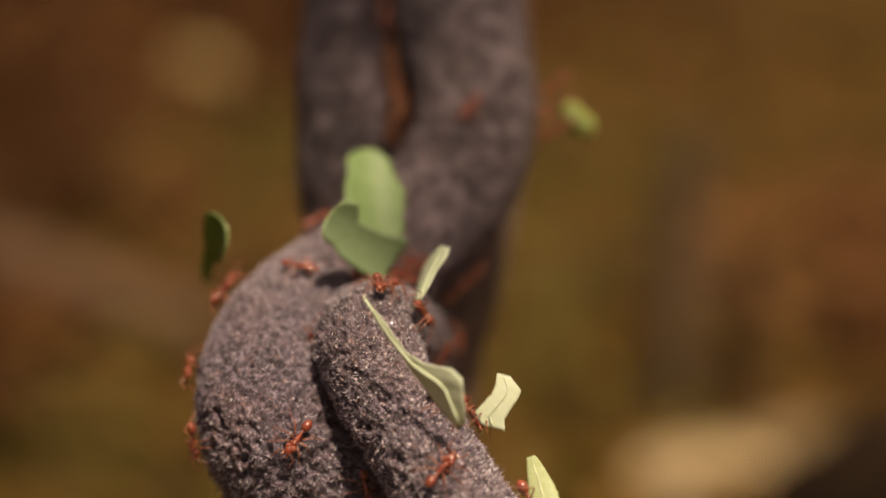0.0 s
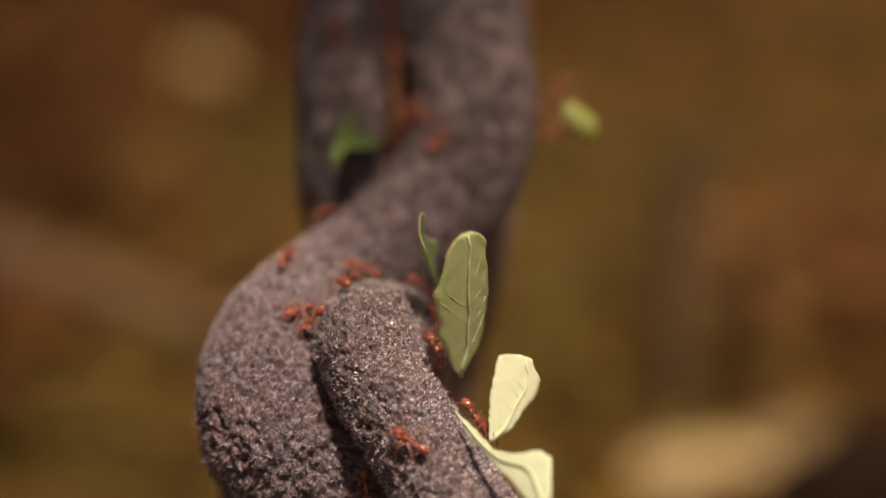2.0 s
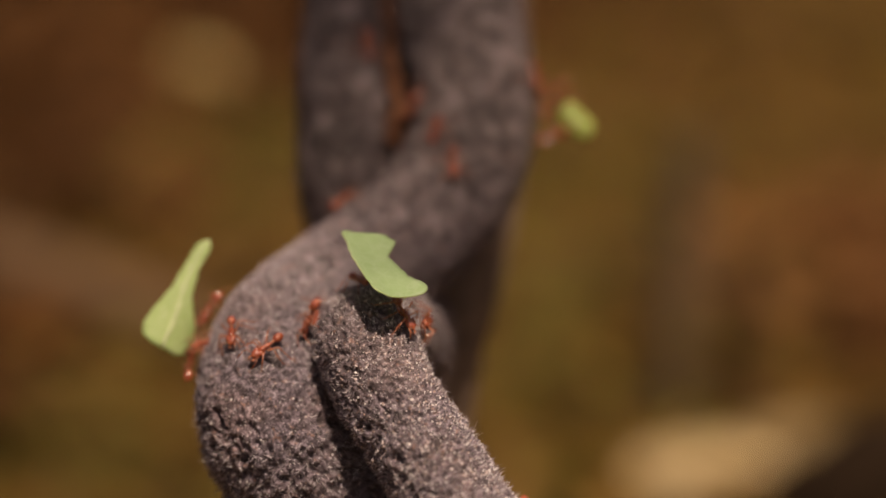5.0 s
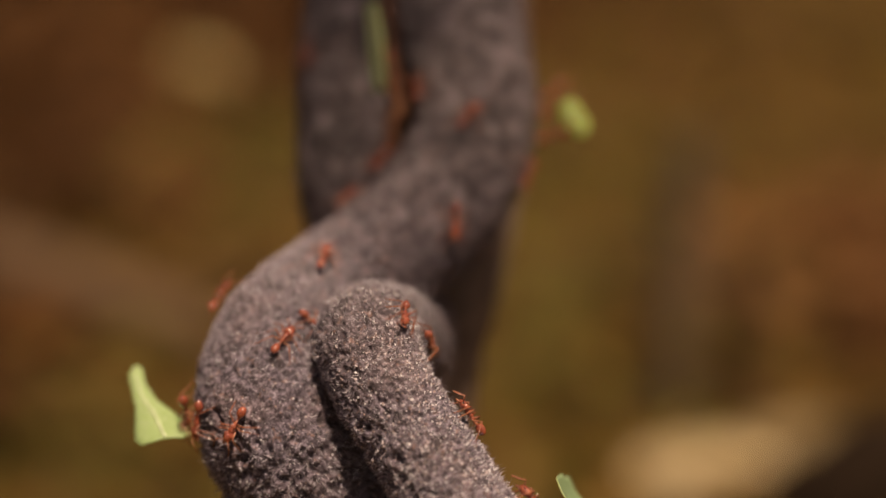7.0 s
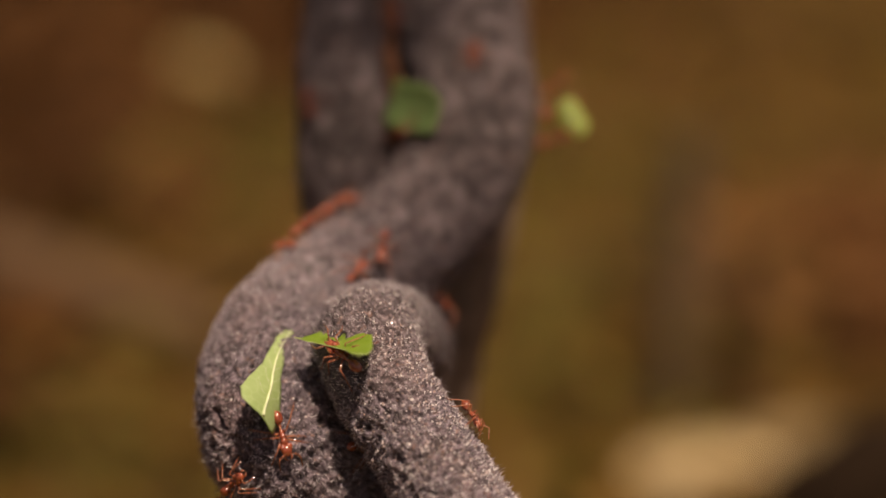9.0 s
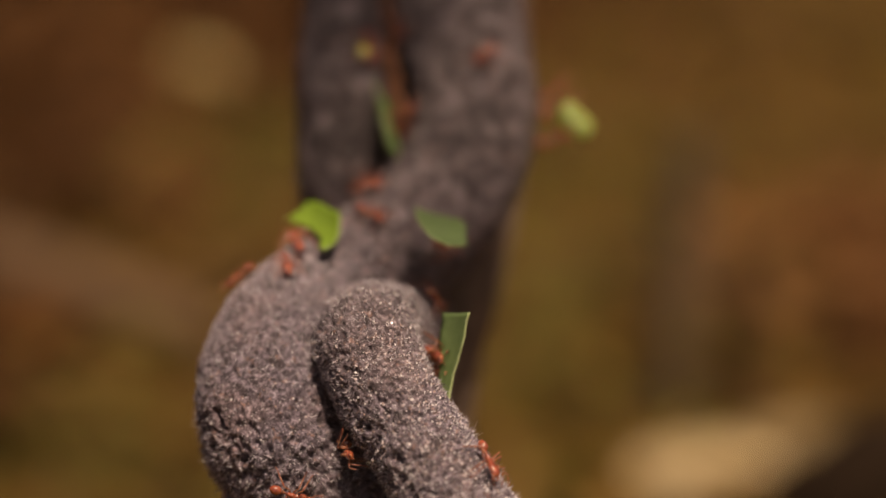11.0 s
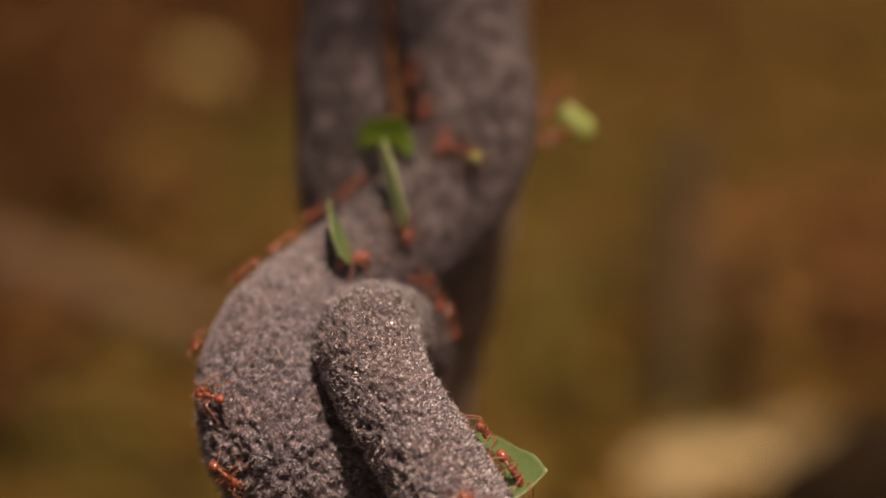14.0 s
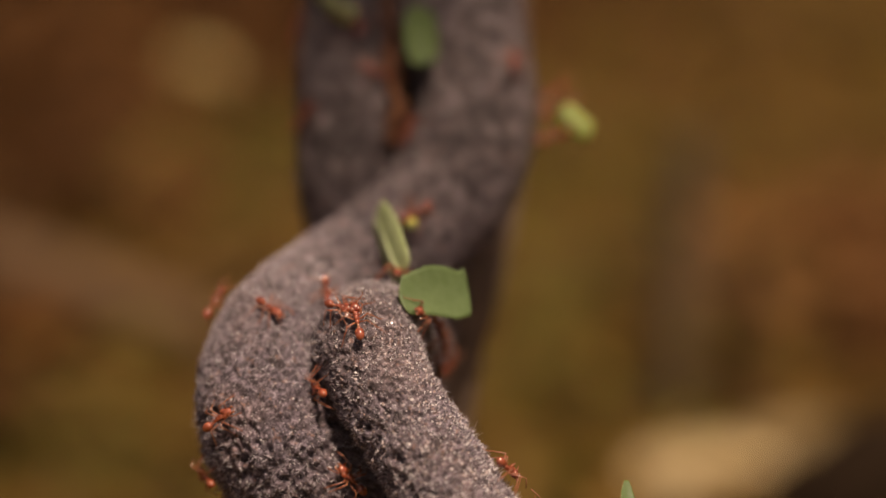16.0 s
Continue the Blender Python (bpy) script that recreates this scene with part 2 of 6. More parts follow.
# a dark rusty brown strand, added to fill the gap behind the cleft
v, n, q = tube([(-0.020, 0.30, 0.50, 0.008), (-0.0095, 0.20, 0.437, 0.008), (-0.0090, 0.12, 0.410, 0.008), (-0.0085, 0.090, 0.397, 0.0085), (-0.0080, 0.078, 0.383, 0.009),
                (-0.0070, 0.072, 0.362, 0.009), (-0.0070, 0.068, 0.340, 0.008)], 40, lambda c: 0.001, lambda p, m: 0.0016 * (value_noise(p, 400, 72) - 0.5))
ob = tagged(new("core", mesh_of("core", v, q, CLEFT_FILL)), "dark rusty brown filler strand behind the cleft")
ob.parent = liana
cleft = [(-0.0141, 0.1142, 0.4333, 0.0012), (-0.0131, 0.0805, 0.4257, 0.0012), (-0.0124, 0.0651, 0.4185, 0.0012), (-0.0114, 0.0557, 0.4130, 0.0015), (-0.0100, 0.0507, 0.4079, 0.0015), (-0.0103, 0.0468, 0.4033, 0.0018), (-0.0115, 0.0441, 0.3986, 0.0010)]
v, n, q = tube(cleft, 24, lambda c: 0.0005, lambda p, m: 0.0030 * (value_noise(p, 450, 71) - 0.5))
ob = tagged(new("bark_strip", mesh_of("bark_strip", v, q, RUSTY_BARK)), "rusty brown strip of bark in the cleft")
ob.parent = liana


def build_fuzz(count, seed):
    """Short fine hairs standing on the bark, each a thin tapered blade with three sides."""
    rng = np.random.default_rng(seed)
    verts, faces = [], []
    for key, share in (("right", 0.45), ("left", 0.5), ("right", 0.15)):
        v, n = STRANDS[key]
        pick = np.where((v[:, 1] < 0.015) & (v[:, 2] > (0.335 if share > 0.2 else 0.338)) & (v[:, 2] < (0.45 if share > 0.2 else 0.366)))[0]
        for i in rng.choice(pick, int(count * share)):
            d = n[i] + rng.normal(0, 0.55, 3)
            d /= np.linalg.norm(d)
            a = np.cross(d, (0.31, 0.52, 0.79))
            a /= np.linalg.norm(a)
            b = np.cross(d, a)
            long, wide = (rng.gamma(3.0, 0.00015) + 0.00014) * (1.5 if v[i][2] < 0.366 else 1.0), rng.uniform(0.00004, 0.00011)
            k = len(verts)
            base = v[i] - n[i] * 0.0001
            for q in (0, 2.094, 4.189):
                verts.append(base + (a * math.cos(q) + b * math.sin(q)) * wide)
            verts.append(base + d * long + a * long * rng.normal(0, 0.25))
            faces += [(k, k + 1, k + 3), (k + 1, k + 2, k + 3), (k + 2, k, k + 3)]
    return mesh_of("bark_fuzz", verts, faces, FUZZ)


def build_grains(count, seed):
    """Loose mineral grains and bark crumbs stuck in the felt; the near-white ones stand in for glints."""
    rng = np.random.default_rng(seed)
    verts, faces = [], []
    corners = np.array([(1, 0, 0), (-1, 0, 0), (0, 1, 0), (0, -1, 0), (0, 0, 1), (0, 0, -1)], float)
    for key, share in (("right", 0.28), ("left", 0.55)):
        v, n = STRANDS[key]
        pick = np.where((v[:, 1] < 0.05) & (v[:, 2] > 0.335))[0]
        for i in rng.choice(pick, int(count * share)):
            size = min(0.00022, rng.gamma(2.5, 0.000030) + 0.00005)
            k = len(verts)
            turn = np.linalg.qr(rng.normal(0, 1, (3, 3)))[0]
            for c in corners * rng.uniform(0.6, 1.4, (6, 1)):
                verts.append(v[i] + n[i] * size * 0.4 + turn @ c * size)
            faces += [(k + a, k + b, k + c) for a in (0, 1) for b, c in ((2, 4), (4, 3), (3, 5), (5, 2))]
    return mesh_of("bark_grain", verts, faces, GRAIN, smooth=False)


def build_bristles(count, seed):
    """Long fine stiff hairs on the flank of the near strand."""
    rng = np.random.default_rng(seed)
    v, n = STRANDS["left"]
    pick = np.where((v[:, 1] < -0.012) & (v[:, 2] > 0.340) & (n[:, 0] > 0.35))[0]
    verts, faces = [], []
    for i in rng.choice(pick, count):
        d = n[i] + rng.normal(0, 0.45, 3)
        d /= np.linalg.norm(d)
        a = np.cross(d, (0.31, 0.52, 0.79))
        a /= np.linalg.norm(a)
        b, long, wide = np.cross(d, a), rng.uniform(0.0012, 0.0036), rng.uniform(0.00004, 0.00007)
        k, bend = len(verts), rng.normal(0, 0.16)
        for f, w in ((0, 1), (0.5, 0.8), (1, 0.15)):
            c = v[i] + d * long * f + a * long * bend * f * f
            verts += [c + (a * math.cos(q) + b * math.sin(q)) * wide * w for q in (0, 2.094, 4.189)]
        for r in (0, 3):
            faces += [(k + r + j, k + r + (j + 1) % 3, k + r + 3 + (j + 1) % 3, k + r + 3 + j) for j in range(3)]
    return mesh_of("bristle", verts, faces, FUZZ)


def build_glints(count, seed):
    """Larger pale crumbs with flat faces, strewn over the near strand to stand in for glints."""
    rng = np.random.default_rng(seed)
    v, n = STRANDS["left"]
    pick = np.where((v[:, 1] < -0.004) & (v[:, 2] > 0.335) & (n[:, 1] < 0.2))[0]
    corners = np.array([(1, 0, 0), (-1, 0, 0), (0, 1, 0), (0, -1, 0), (0, 0, 1), (0, 0, -1)], float)
    verts, faces = [], []
    for i in rng.choice(pick, count):
        size, k = rng.uniform(0.00014, 0.00034), len(verts)
        turn = np.linalg.qr(rng.normal(0, 1, (3, 3)))[0]
        verts += [v[i] + n[i] * size * 0.5 + turn @ c * size for c in corners * rng.uniform(0.5, 1.5, (6, 1))]
        faces += [(k + a, k + b, k + c) for a in (0, 1) for b, c in ((2, 4), (4, 3), (3, 5), (5, 2))]
    return mesh_of("pale_crumb", verts, faces, CRUMB, smooth=False)


CRUMB = mat_island("pale_crumb", [(0.48, 0.38, 0.36), (0.66, 0.54, 0.52), (0.88, 0.83, 0.81)], 0.18, 0.8)
for kind_of, me in (("bristle", build_bristles(70, 17)), ("pale_crumb", build_glints(1100, 18)), ("bark_fuzz", build_fuzz(100000, 7)), ("bark_grain", build_grains(30000, 8))):
    ob = tagged(new(kind_of, me), kind="stuff")
    ob.parent = liana


# ---- the forest floor ----
def ground_height(x, y):
    return 0.03 * (noise.noise(Vector((x * 1.3, y * 1.3, 0))) + 0.4 * noise.noise(Vector((x * 5, y * 5, 3))))


def build_ground():
    xs = sorted({round(s * v, 4) for s in (-1, 1) for v in [*np.linspace(0, 3, 61), *np.geomspace(3.2, 900, 24)]})
    bm = bmesh.new()
    grid = [[bm.verts.new((x, y, ground_height(x, y) if max(abs(x), abs(y)) < 3 else 0)) for x in xs] for y in xs]
    for r0, r1 in zip(grid, grid[1:]):
        for a, b, c, d in zip(r0, r0[1:], r1[1:], r1):
            bm.faces.new((a, b, c, d)).smooth = True
    me = bpy.data.meshes.new("ground")
    bm.to_mesh(me)
    bm.free()
    me.materials.append(SOIL)
    return tagged(new("ground", me), "dark brown forest soil strewn with leaf litter", "ground", kind="structure")


def litter(name, label, colours, count, seed, spots, size=(0.03, 0.075), lift=0.012):
    """Dry curled leaves scattered round the spots (x, y, spread)."""
    rng = np.random.default_rng(seed)
    verts, faces = [], []
    for _ in range(count):
        sx, sy, spread = spots[rng.integers(len(spots))]
        x, y = sx + rng.normal(0, spread), sy + rng.normal(0, spread * 1.3)
        ln = rng.uniform(*size)
        wd, a = ln * rng.uniform(0.3, 0.5), rng.uniform(0, 2 * math.pi)
        turn = (Matrix.Rotation(a, 3, "Z") @ Matrix.Rotation(rng.normal(0, 0.35), 3, "X") @ Matrix.Rotation(rng.normal(0, 0.35), 3, "Y"))
        z, curl, k = ground_height(x, y) + rng.uniform(0.002, lift), rng.uniform(-0.3, 0.5), len(verts)
        for v in (0, 0.25, 0.5, 0.75, 1):
            half = wd * 0.5 * math.sin(math.pi * min(0.97, v * 0.92 + 0.05)) ** 0.7
            for u in (-1, 0, 1):
                p = Vector((u * half, (v - 0.5) * ln, ln * curl * ((v - 0.5) ** 2 + 0.25 * abs(u))))
                verts.append(turn @ p + Vector((x, y, z)))
        for r in range(4):
            for c in range(2):
                i = k + r * 3 + c
                faces.append((i, i + 1, i + 4, i + 3))
    me = mesh_of(name, verts, faces, mat_litter(name + "_leaf", colours))
    return tagged(new(name, me), label, "leaf litter", kind="stuff")


def rock(name, label, category, centre, size, material, seed, turn=0.0, rough=0.22):
    bm = bmesh.new()
    bmesh.ops.create_icosphere(bm, subdivisions=4, radius=1.0)
    for v in bm.verts:
        q = v.co * 1.3 + Vector((seed, 0, 0))
        k = 1 + rough * noise.noise(q) + rough * 0.5 * noise.noise(q * 2.7) + 0.05 * noise.noise(q * 9)
        v.co = Vector((v.co.x * size[0], v.co.y * size[1], v.co.z * size[2])) * k
    for f in bm.faces:
        f.smooth = True
    me = bpy.data.meshes.new(name)
    bm.to_mesh(me)
    bm.free()
    me.materials.append(material)
    ob = new(name, me)
    ob.matrix_world = pose(centre[0], centre[1], centre[2] + ground_height(centre[0], centre[1]), 0, 0, turn)
    return tagged(ob, label, category)


def fallen_branch():
    branch = tagged(new("fallen_branch"), "weathered grey-brown fallen branch lying on the litter", "branch")
    pts = [(-0.95, 1.18, 0.035, 0.034), (-0.62, 1.05, 0.04, 0.032), (-0.44, 0.98, 0.035, 0.030), (-0.30, 0.915, 0.030, 0.026),
           (-0.21, 0.865, 0.020, 0.018), (-0.16, 0.83, 0.010, 0.009)]
    v, n, q = tube(pts, 40, lambda c: 0.008, lambda p, m: 0.010 * (value_noise(p, 30, 2) - 0.5) + 0.004 * (value_noise(p, 120, 5) - 0.5))
    limb = new("limb", mesh_of("limb", v, q, WOOD))
    limb.parent = branch
    for a, b in (((-0.62, 1.05, 0.05), (-0.55, 1.13, 0.12)), ((-0.36, 0.945, 0.04), (-0.40, 0.86, 0.06))):
        m = [a[k] * 0.5 + b[k] * 0.5 + 0.01 for k in range(3)]
        v, n, q = tube([(*a, 0.012), (*m, 0.009), (*b, 0.005)], 14, lambda c: 0.006)
        twig = new("twig", mesh_of("twig", v, q, WOOD))
        twig.parent = branch


WOOD = mat_plain("weathered_wood", (0.118, 0.069, 0.036), 0.85, 0.2, 0.45, 60, bumps=0.004)
STONE_PALE = mat_plain("pale_stone", (0.40, 0.295, 0.155), 0.9, 0.2, 0.3, 40, bumps=0.004)
STONE_SAND = mat_plain("sandy_stone", (0.40, 0.30, 0.125), 0.9, 0.2, 0.35, 30, bumps=0.004)
STONE_DULL = mat_plain("dull_stone", (0.18, 0.125, 0.058), 0.9, 0.2, 0.3, 40, bumps=0.004)
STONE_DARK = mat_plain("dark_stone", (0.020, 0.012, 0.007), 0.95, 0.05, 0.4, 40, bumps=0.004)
build_ground()
litter("leaf_litter", "brown dry leaf litter on the forest floor", [(0.065, 0.033, 0.010), (0.11, 0.057, 0.014), (0.16, 0.087, 0.020), (0.10, 0.064, 0.015)],
       2600, 11, [(0, 1.2, 0.7), (-0.4, 1.8, 0.6), (0.5, 1.6, 0.6), (0, 0.6, 0.5)])
litter("red_leaf_litter", "rusty red-brown fallen leaves on the soil", [(0.16, 0.066, 0.020), (0.21, 0.092, 0.030), (0.26, 0.115, 0.040)],
       820, 12, [(-0.36, 1.33, 0.11), (-0.36, 1.30, 0.06), (-0.52, 1.55, 0.12), (-0.24, 2.05, 0.10), (0.33, 0.93, 0.06), (0.40, 1.0, 0.06), (0.47, 1.08, 0.06), (0.38, 0.90, 0.05), (0.34, 1.0, 0.06)], lift=0.015)
litter("moss_cushion", "low olive-green mossy ground plants", [(0.095, 0.082, 0.014), (0.15, 0.120, 0.021), (0.125, 0.092, 0.019)],
       1100, 13, [(0.10, 1.0, 0.10), (0.09, 0.80, 0.07), (0.12, 1.3, 0.12), (-0.24, 0.69, 0.07), (-0.20, 1.2, 0.09), (-0.21, 1.34, 0.06), (-0.19, 1.26, 0.06), (-0.08, 0.70, 0.06), (0.16, 1.7, 0.2)],
       size=(0.012, 0.035), lift=0.03)
# the dark leaf colours stand in for shade on the far and left ground
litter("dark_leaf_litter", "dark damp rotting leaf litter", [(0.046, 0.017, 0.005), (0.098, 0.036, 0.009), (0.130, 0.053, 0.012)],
       3400, 14, [(-0.62, 1.9, 0.16), (-0.15, 2.05, 0.16), (-0.46, 1.62, 0.12), (-0.55, 2.4, 0.25), (0.1, 2.4, 0.25), (-0.48, 1.25, 0.10), (-0.40, 0.80, 0.05)], lift=0.04)
litter("leaf_litter", "brown dry leaves strewn thinly over the forest soil", [(0.065, 0.033, 0.010), (0.11, 0.057, 0.014), (0.16, 0.087, 0.020), (0.10, 0.064, 0.015)],
       4200, 15, [(0, -1.6, 0.8), (-2.0, -0.2, 0.8), (2.0, -0.2, 0.8), (-2.3, 2.4, 0.7), (2.3, 2.4, 0.7), (0.2, 4.2, 0.8), (-1.6, -2.0, 0.8), (1.6, -2.0, 0.8)])
fallen_branch()
rock("pale_stone", "pale sandy stone half sunk in the soil", "stone", (0.172, 0.646, 0.0), (0.054, 0.042, 0.017), STONE_PALE, 3.1, 24)
rock("brown_stone", "dull sandy flat stone beside a dark stone", "stone", (0.285, 0.684, -0.002), (0.110, 0.024, 0.010), STONE_DULL, 9.4, 4)
rock("dark_stone", "nearly black rounded stone on the ground", "stone", (0.272, 0.590, 0.0), (0.082, 0.045, 0.052), STONE_DARK, 7.7, 10)
rock("pale_stone", "pale flat stone among the leaf litter", "stone", (-0.325, 1.71, 0.005), (0.104, 0.060, 0.022), STONE_SAND, 5.3, -25, 0.45)


def dead_stem(label, base, height, radius, material, lean):
    """A broken-off stem that stands in the litter, with a splintered top."""
    stem = tagged(new("dead_stem"), label, "dead stem")
    x, y = base
    pts = [(x, y, -0.02, radius * 1.25), (x + lean * 0.3, y, height * 0.3, radius * 1.05), (x + lean * 0.7, y + 0.004, height * 0.7, radius), (x + lean, y + 0.006, height, radius * 0.85)]
    v, n, q = tube(pts, 28, lambda c: 0.005, lambda p, m: 0.005 * (value_noise(p * (1, 1, 0.3), 110, 6) - 0.5) + 0.003 * (value_noise(p, 60, 8) - 0.5))
    trunk = new("trunk", mesh_of("trunk", v, q, material))
    trunk.parent = stem
    for k in range(5):
        a = k * 1.257 + x * 30
        c, s = math.cos(a) * radius * 0.55, math.sin(a) * radius * 0.55
        v, n, q = tube([(x + lean + c, y + 0.006 + s, height - 0.01, radius * 0.42), (x + lean + c * 1.05, y + 0.006 + s * 1.05, height + 0.006, radius * 0.3),
                        (x + lean + c * 1.1, y + 0.006 + s * 1.1, height + 0.012 + 0.005 * (k % 3), radius * 0.06)], 8, lambda c: 0.004)
        splinter = new("splinter", mesh_of("splinter", v, q, material))
        splinter.parent = stem


dead_stem("weathered grey broken-off stem standing in the litter", (0.156, 0.74), 0.185, 0.013, mat_plain("grey_wood", (0.125, 0.088, 0.052), 0.9, 0.15, 0.4, 80, bumps=0.004), 0.006)
dead_stem("dark stem stub standing in the litter", (0.203, 0.75), 0.105, 0.012, mat_plain("dark_wood", (0.050, 0.028, 0.012), 0.95, 0.1, 0.4, 80, bumps=0.004), 0.004)


# ---- an unseen feathery twig, added over the liana to dapple its upper strands ----
FROND_RISE = Vector((0.17, -0.26, 1.0)) * 0.75


def leaflet_mesh(ln, wd):
    verts, faces = [], []
    for i in range(7):
        t = i / 6
        half = wd * 0.5 * math.sin(math.pi * min(0.97, 0.05 + t * 0.93)) ** 0.6
        for u in (-1, 0, 1):
            verts.append((u * half, t * ln, -0.12 * ln * t * t + abs(u) * 0.0008))
    for i in range(6):
        for k in range(2):
            c = i * 3 + k
            faces.append((c, c + 1, c + 4, c + 3))
    return mesh_of("leaflet", verts, faces, TWIG_LEAF)


def frond(parent, x, y0, y1, gap, ln, wd, seed):
    """A stalk that follows the liana from y0 to y1, three quarters of a metre up the sun's way, with paired leaflets."""
    rnd = random.Random(seed)
    blade = leaflet_mesh(ln, wd)

    def place(y):
        return Vector((x + 0.004 * math.sin(y * 40 + seed), y, 0.385 + 0.42 * (y - 0.03))) + FROND_RISE
    ends = [place(y0 + (y1 - y0) * k / 5) for k in range(6)]
    top = Vector((-0.20, 0.52, 1.42))
    v, n, q = tube([(*p, 0.0008 + 0.0001 * k) for k, p in enumerate(ends)] + [(*(ends[-1] * 0.5 + top * 0.5 + Vector((0, 0, 0.02))), 0.0016), (*top, 0.0022)], 8, lambda c: 0.008)
    stalk = new("stalk", mesh_of("stalk", v, q, WOOD))
    stalk.parent = parent
    y = y0
    while y < y1:
        for side in (-1, 1):
            leaf = new("leaflet", blade)
            leaf.parent = stalk
            p = place(y + rnd.uniform(-0.2, 0.2) * gap)
            leaf.matrix_basis = pose(*p, rnd.uniform(-14, 14), rnd.uniform(-18, 18), side * -rnd.uniform(62, 88))
        y += gap


def feathery_twig():
    twig = tagged(new("feathery_twig"), "feathery green twig added out of view to shade the liana", "twig")
    v, n, q = tube([(-0.75, 0.95, 1.62, 0.006), (-0.45, 0.72, 1.52, 0.005), (-0.20, 0.52, 1.42, 0.0035)], 10, lambda c: 0.01)
    stem = new("stem", mesh_of("stem", v, q, WOOD))
    stem.parent = twig
    frond(twig, -0.026, 0.044, 0.24, 0.0125, 0.021, 0.0165, 3)
    frond(twig, 0.000, -0.010, 0.24, 0.0135, 0.017, 0.0080, 5)


TWIG_LEAF = mat_litter("twig_leaf", [(0.05, 0.10, 0.02), (0.07, 0.13, 0.03)], 60)
feathery_twig()

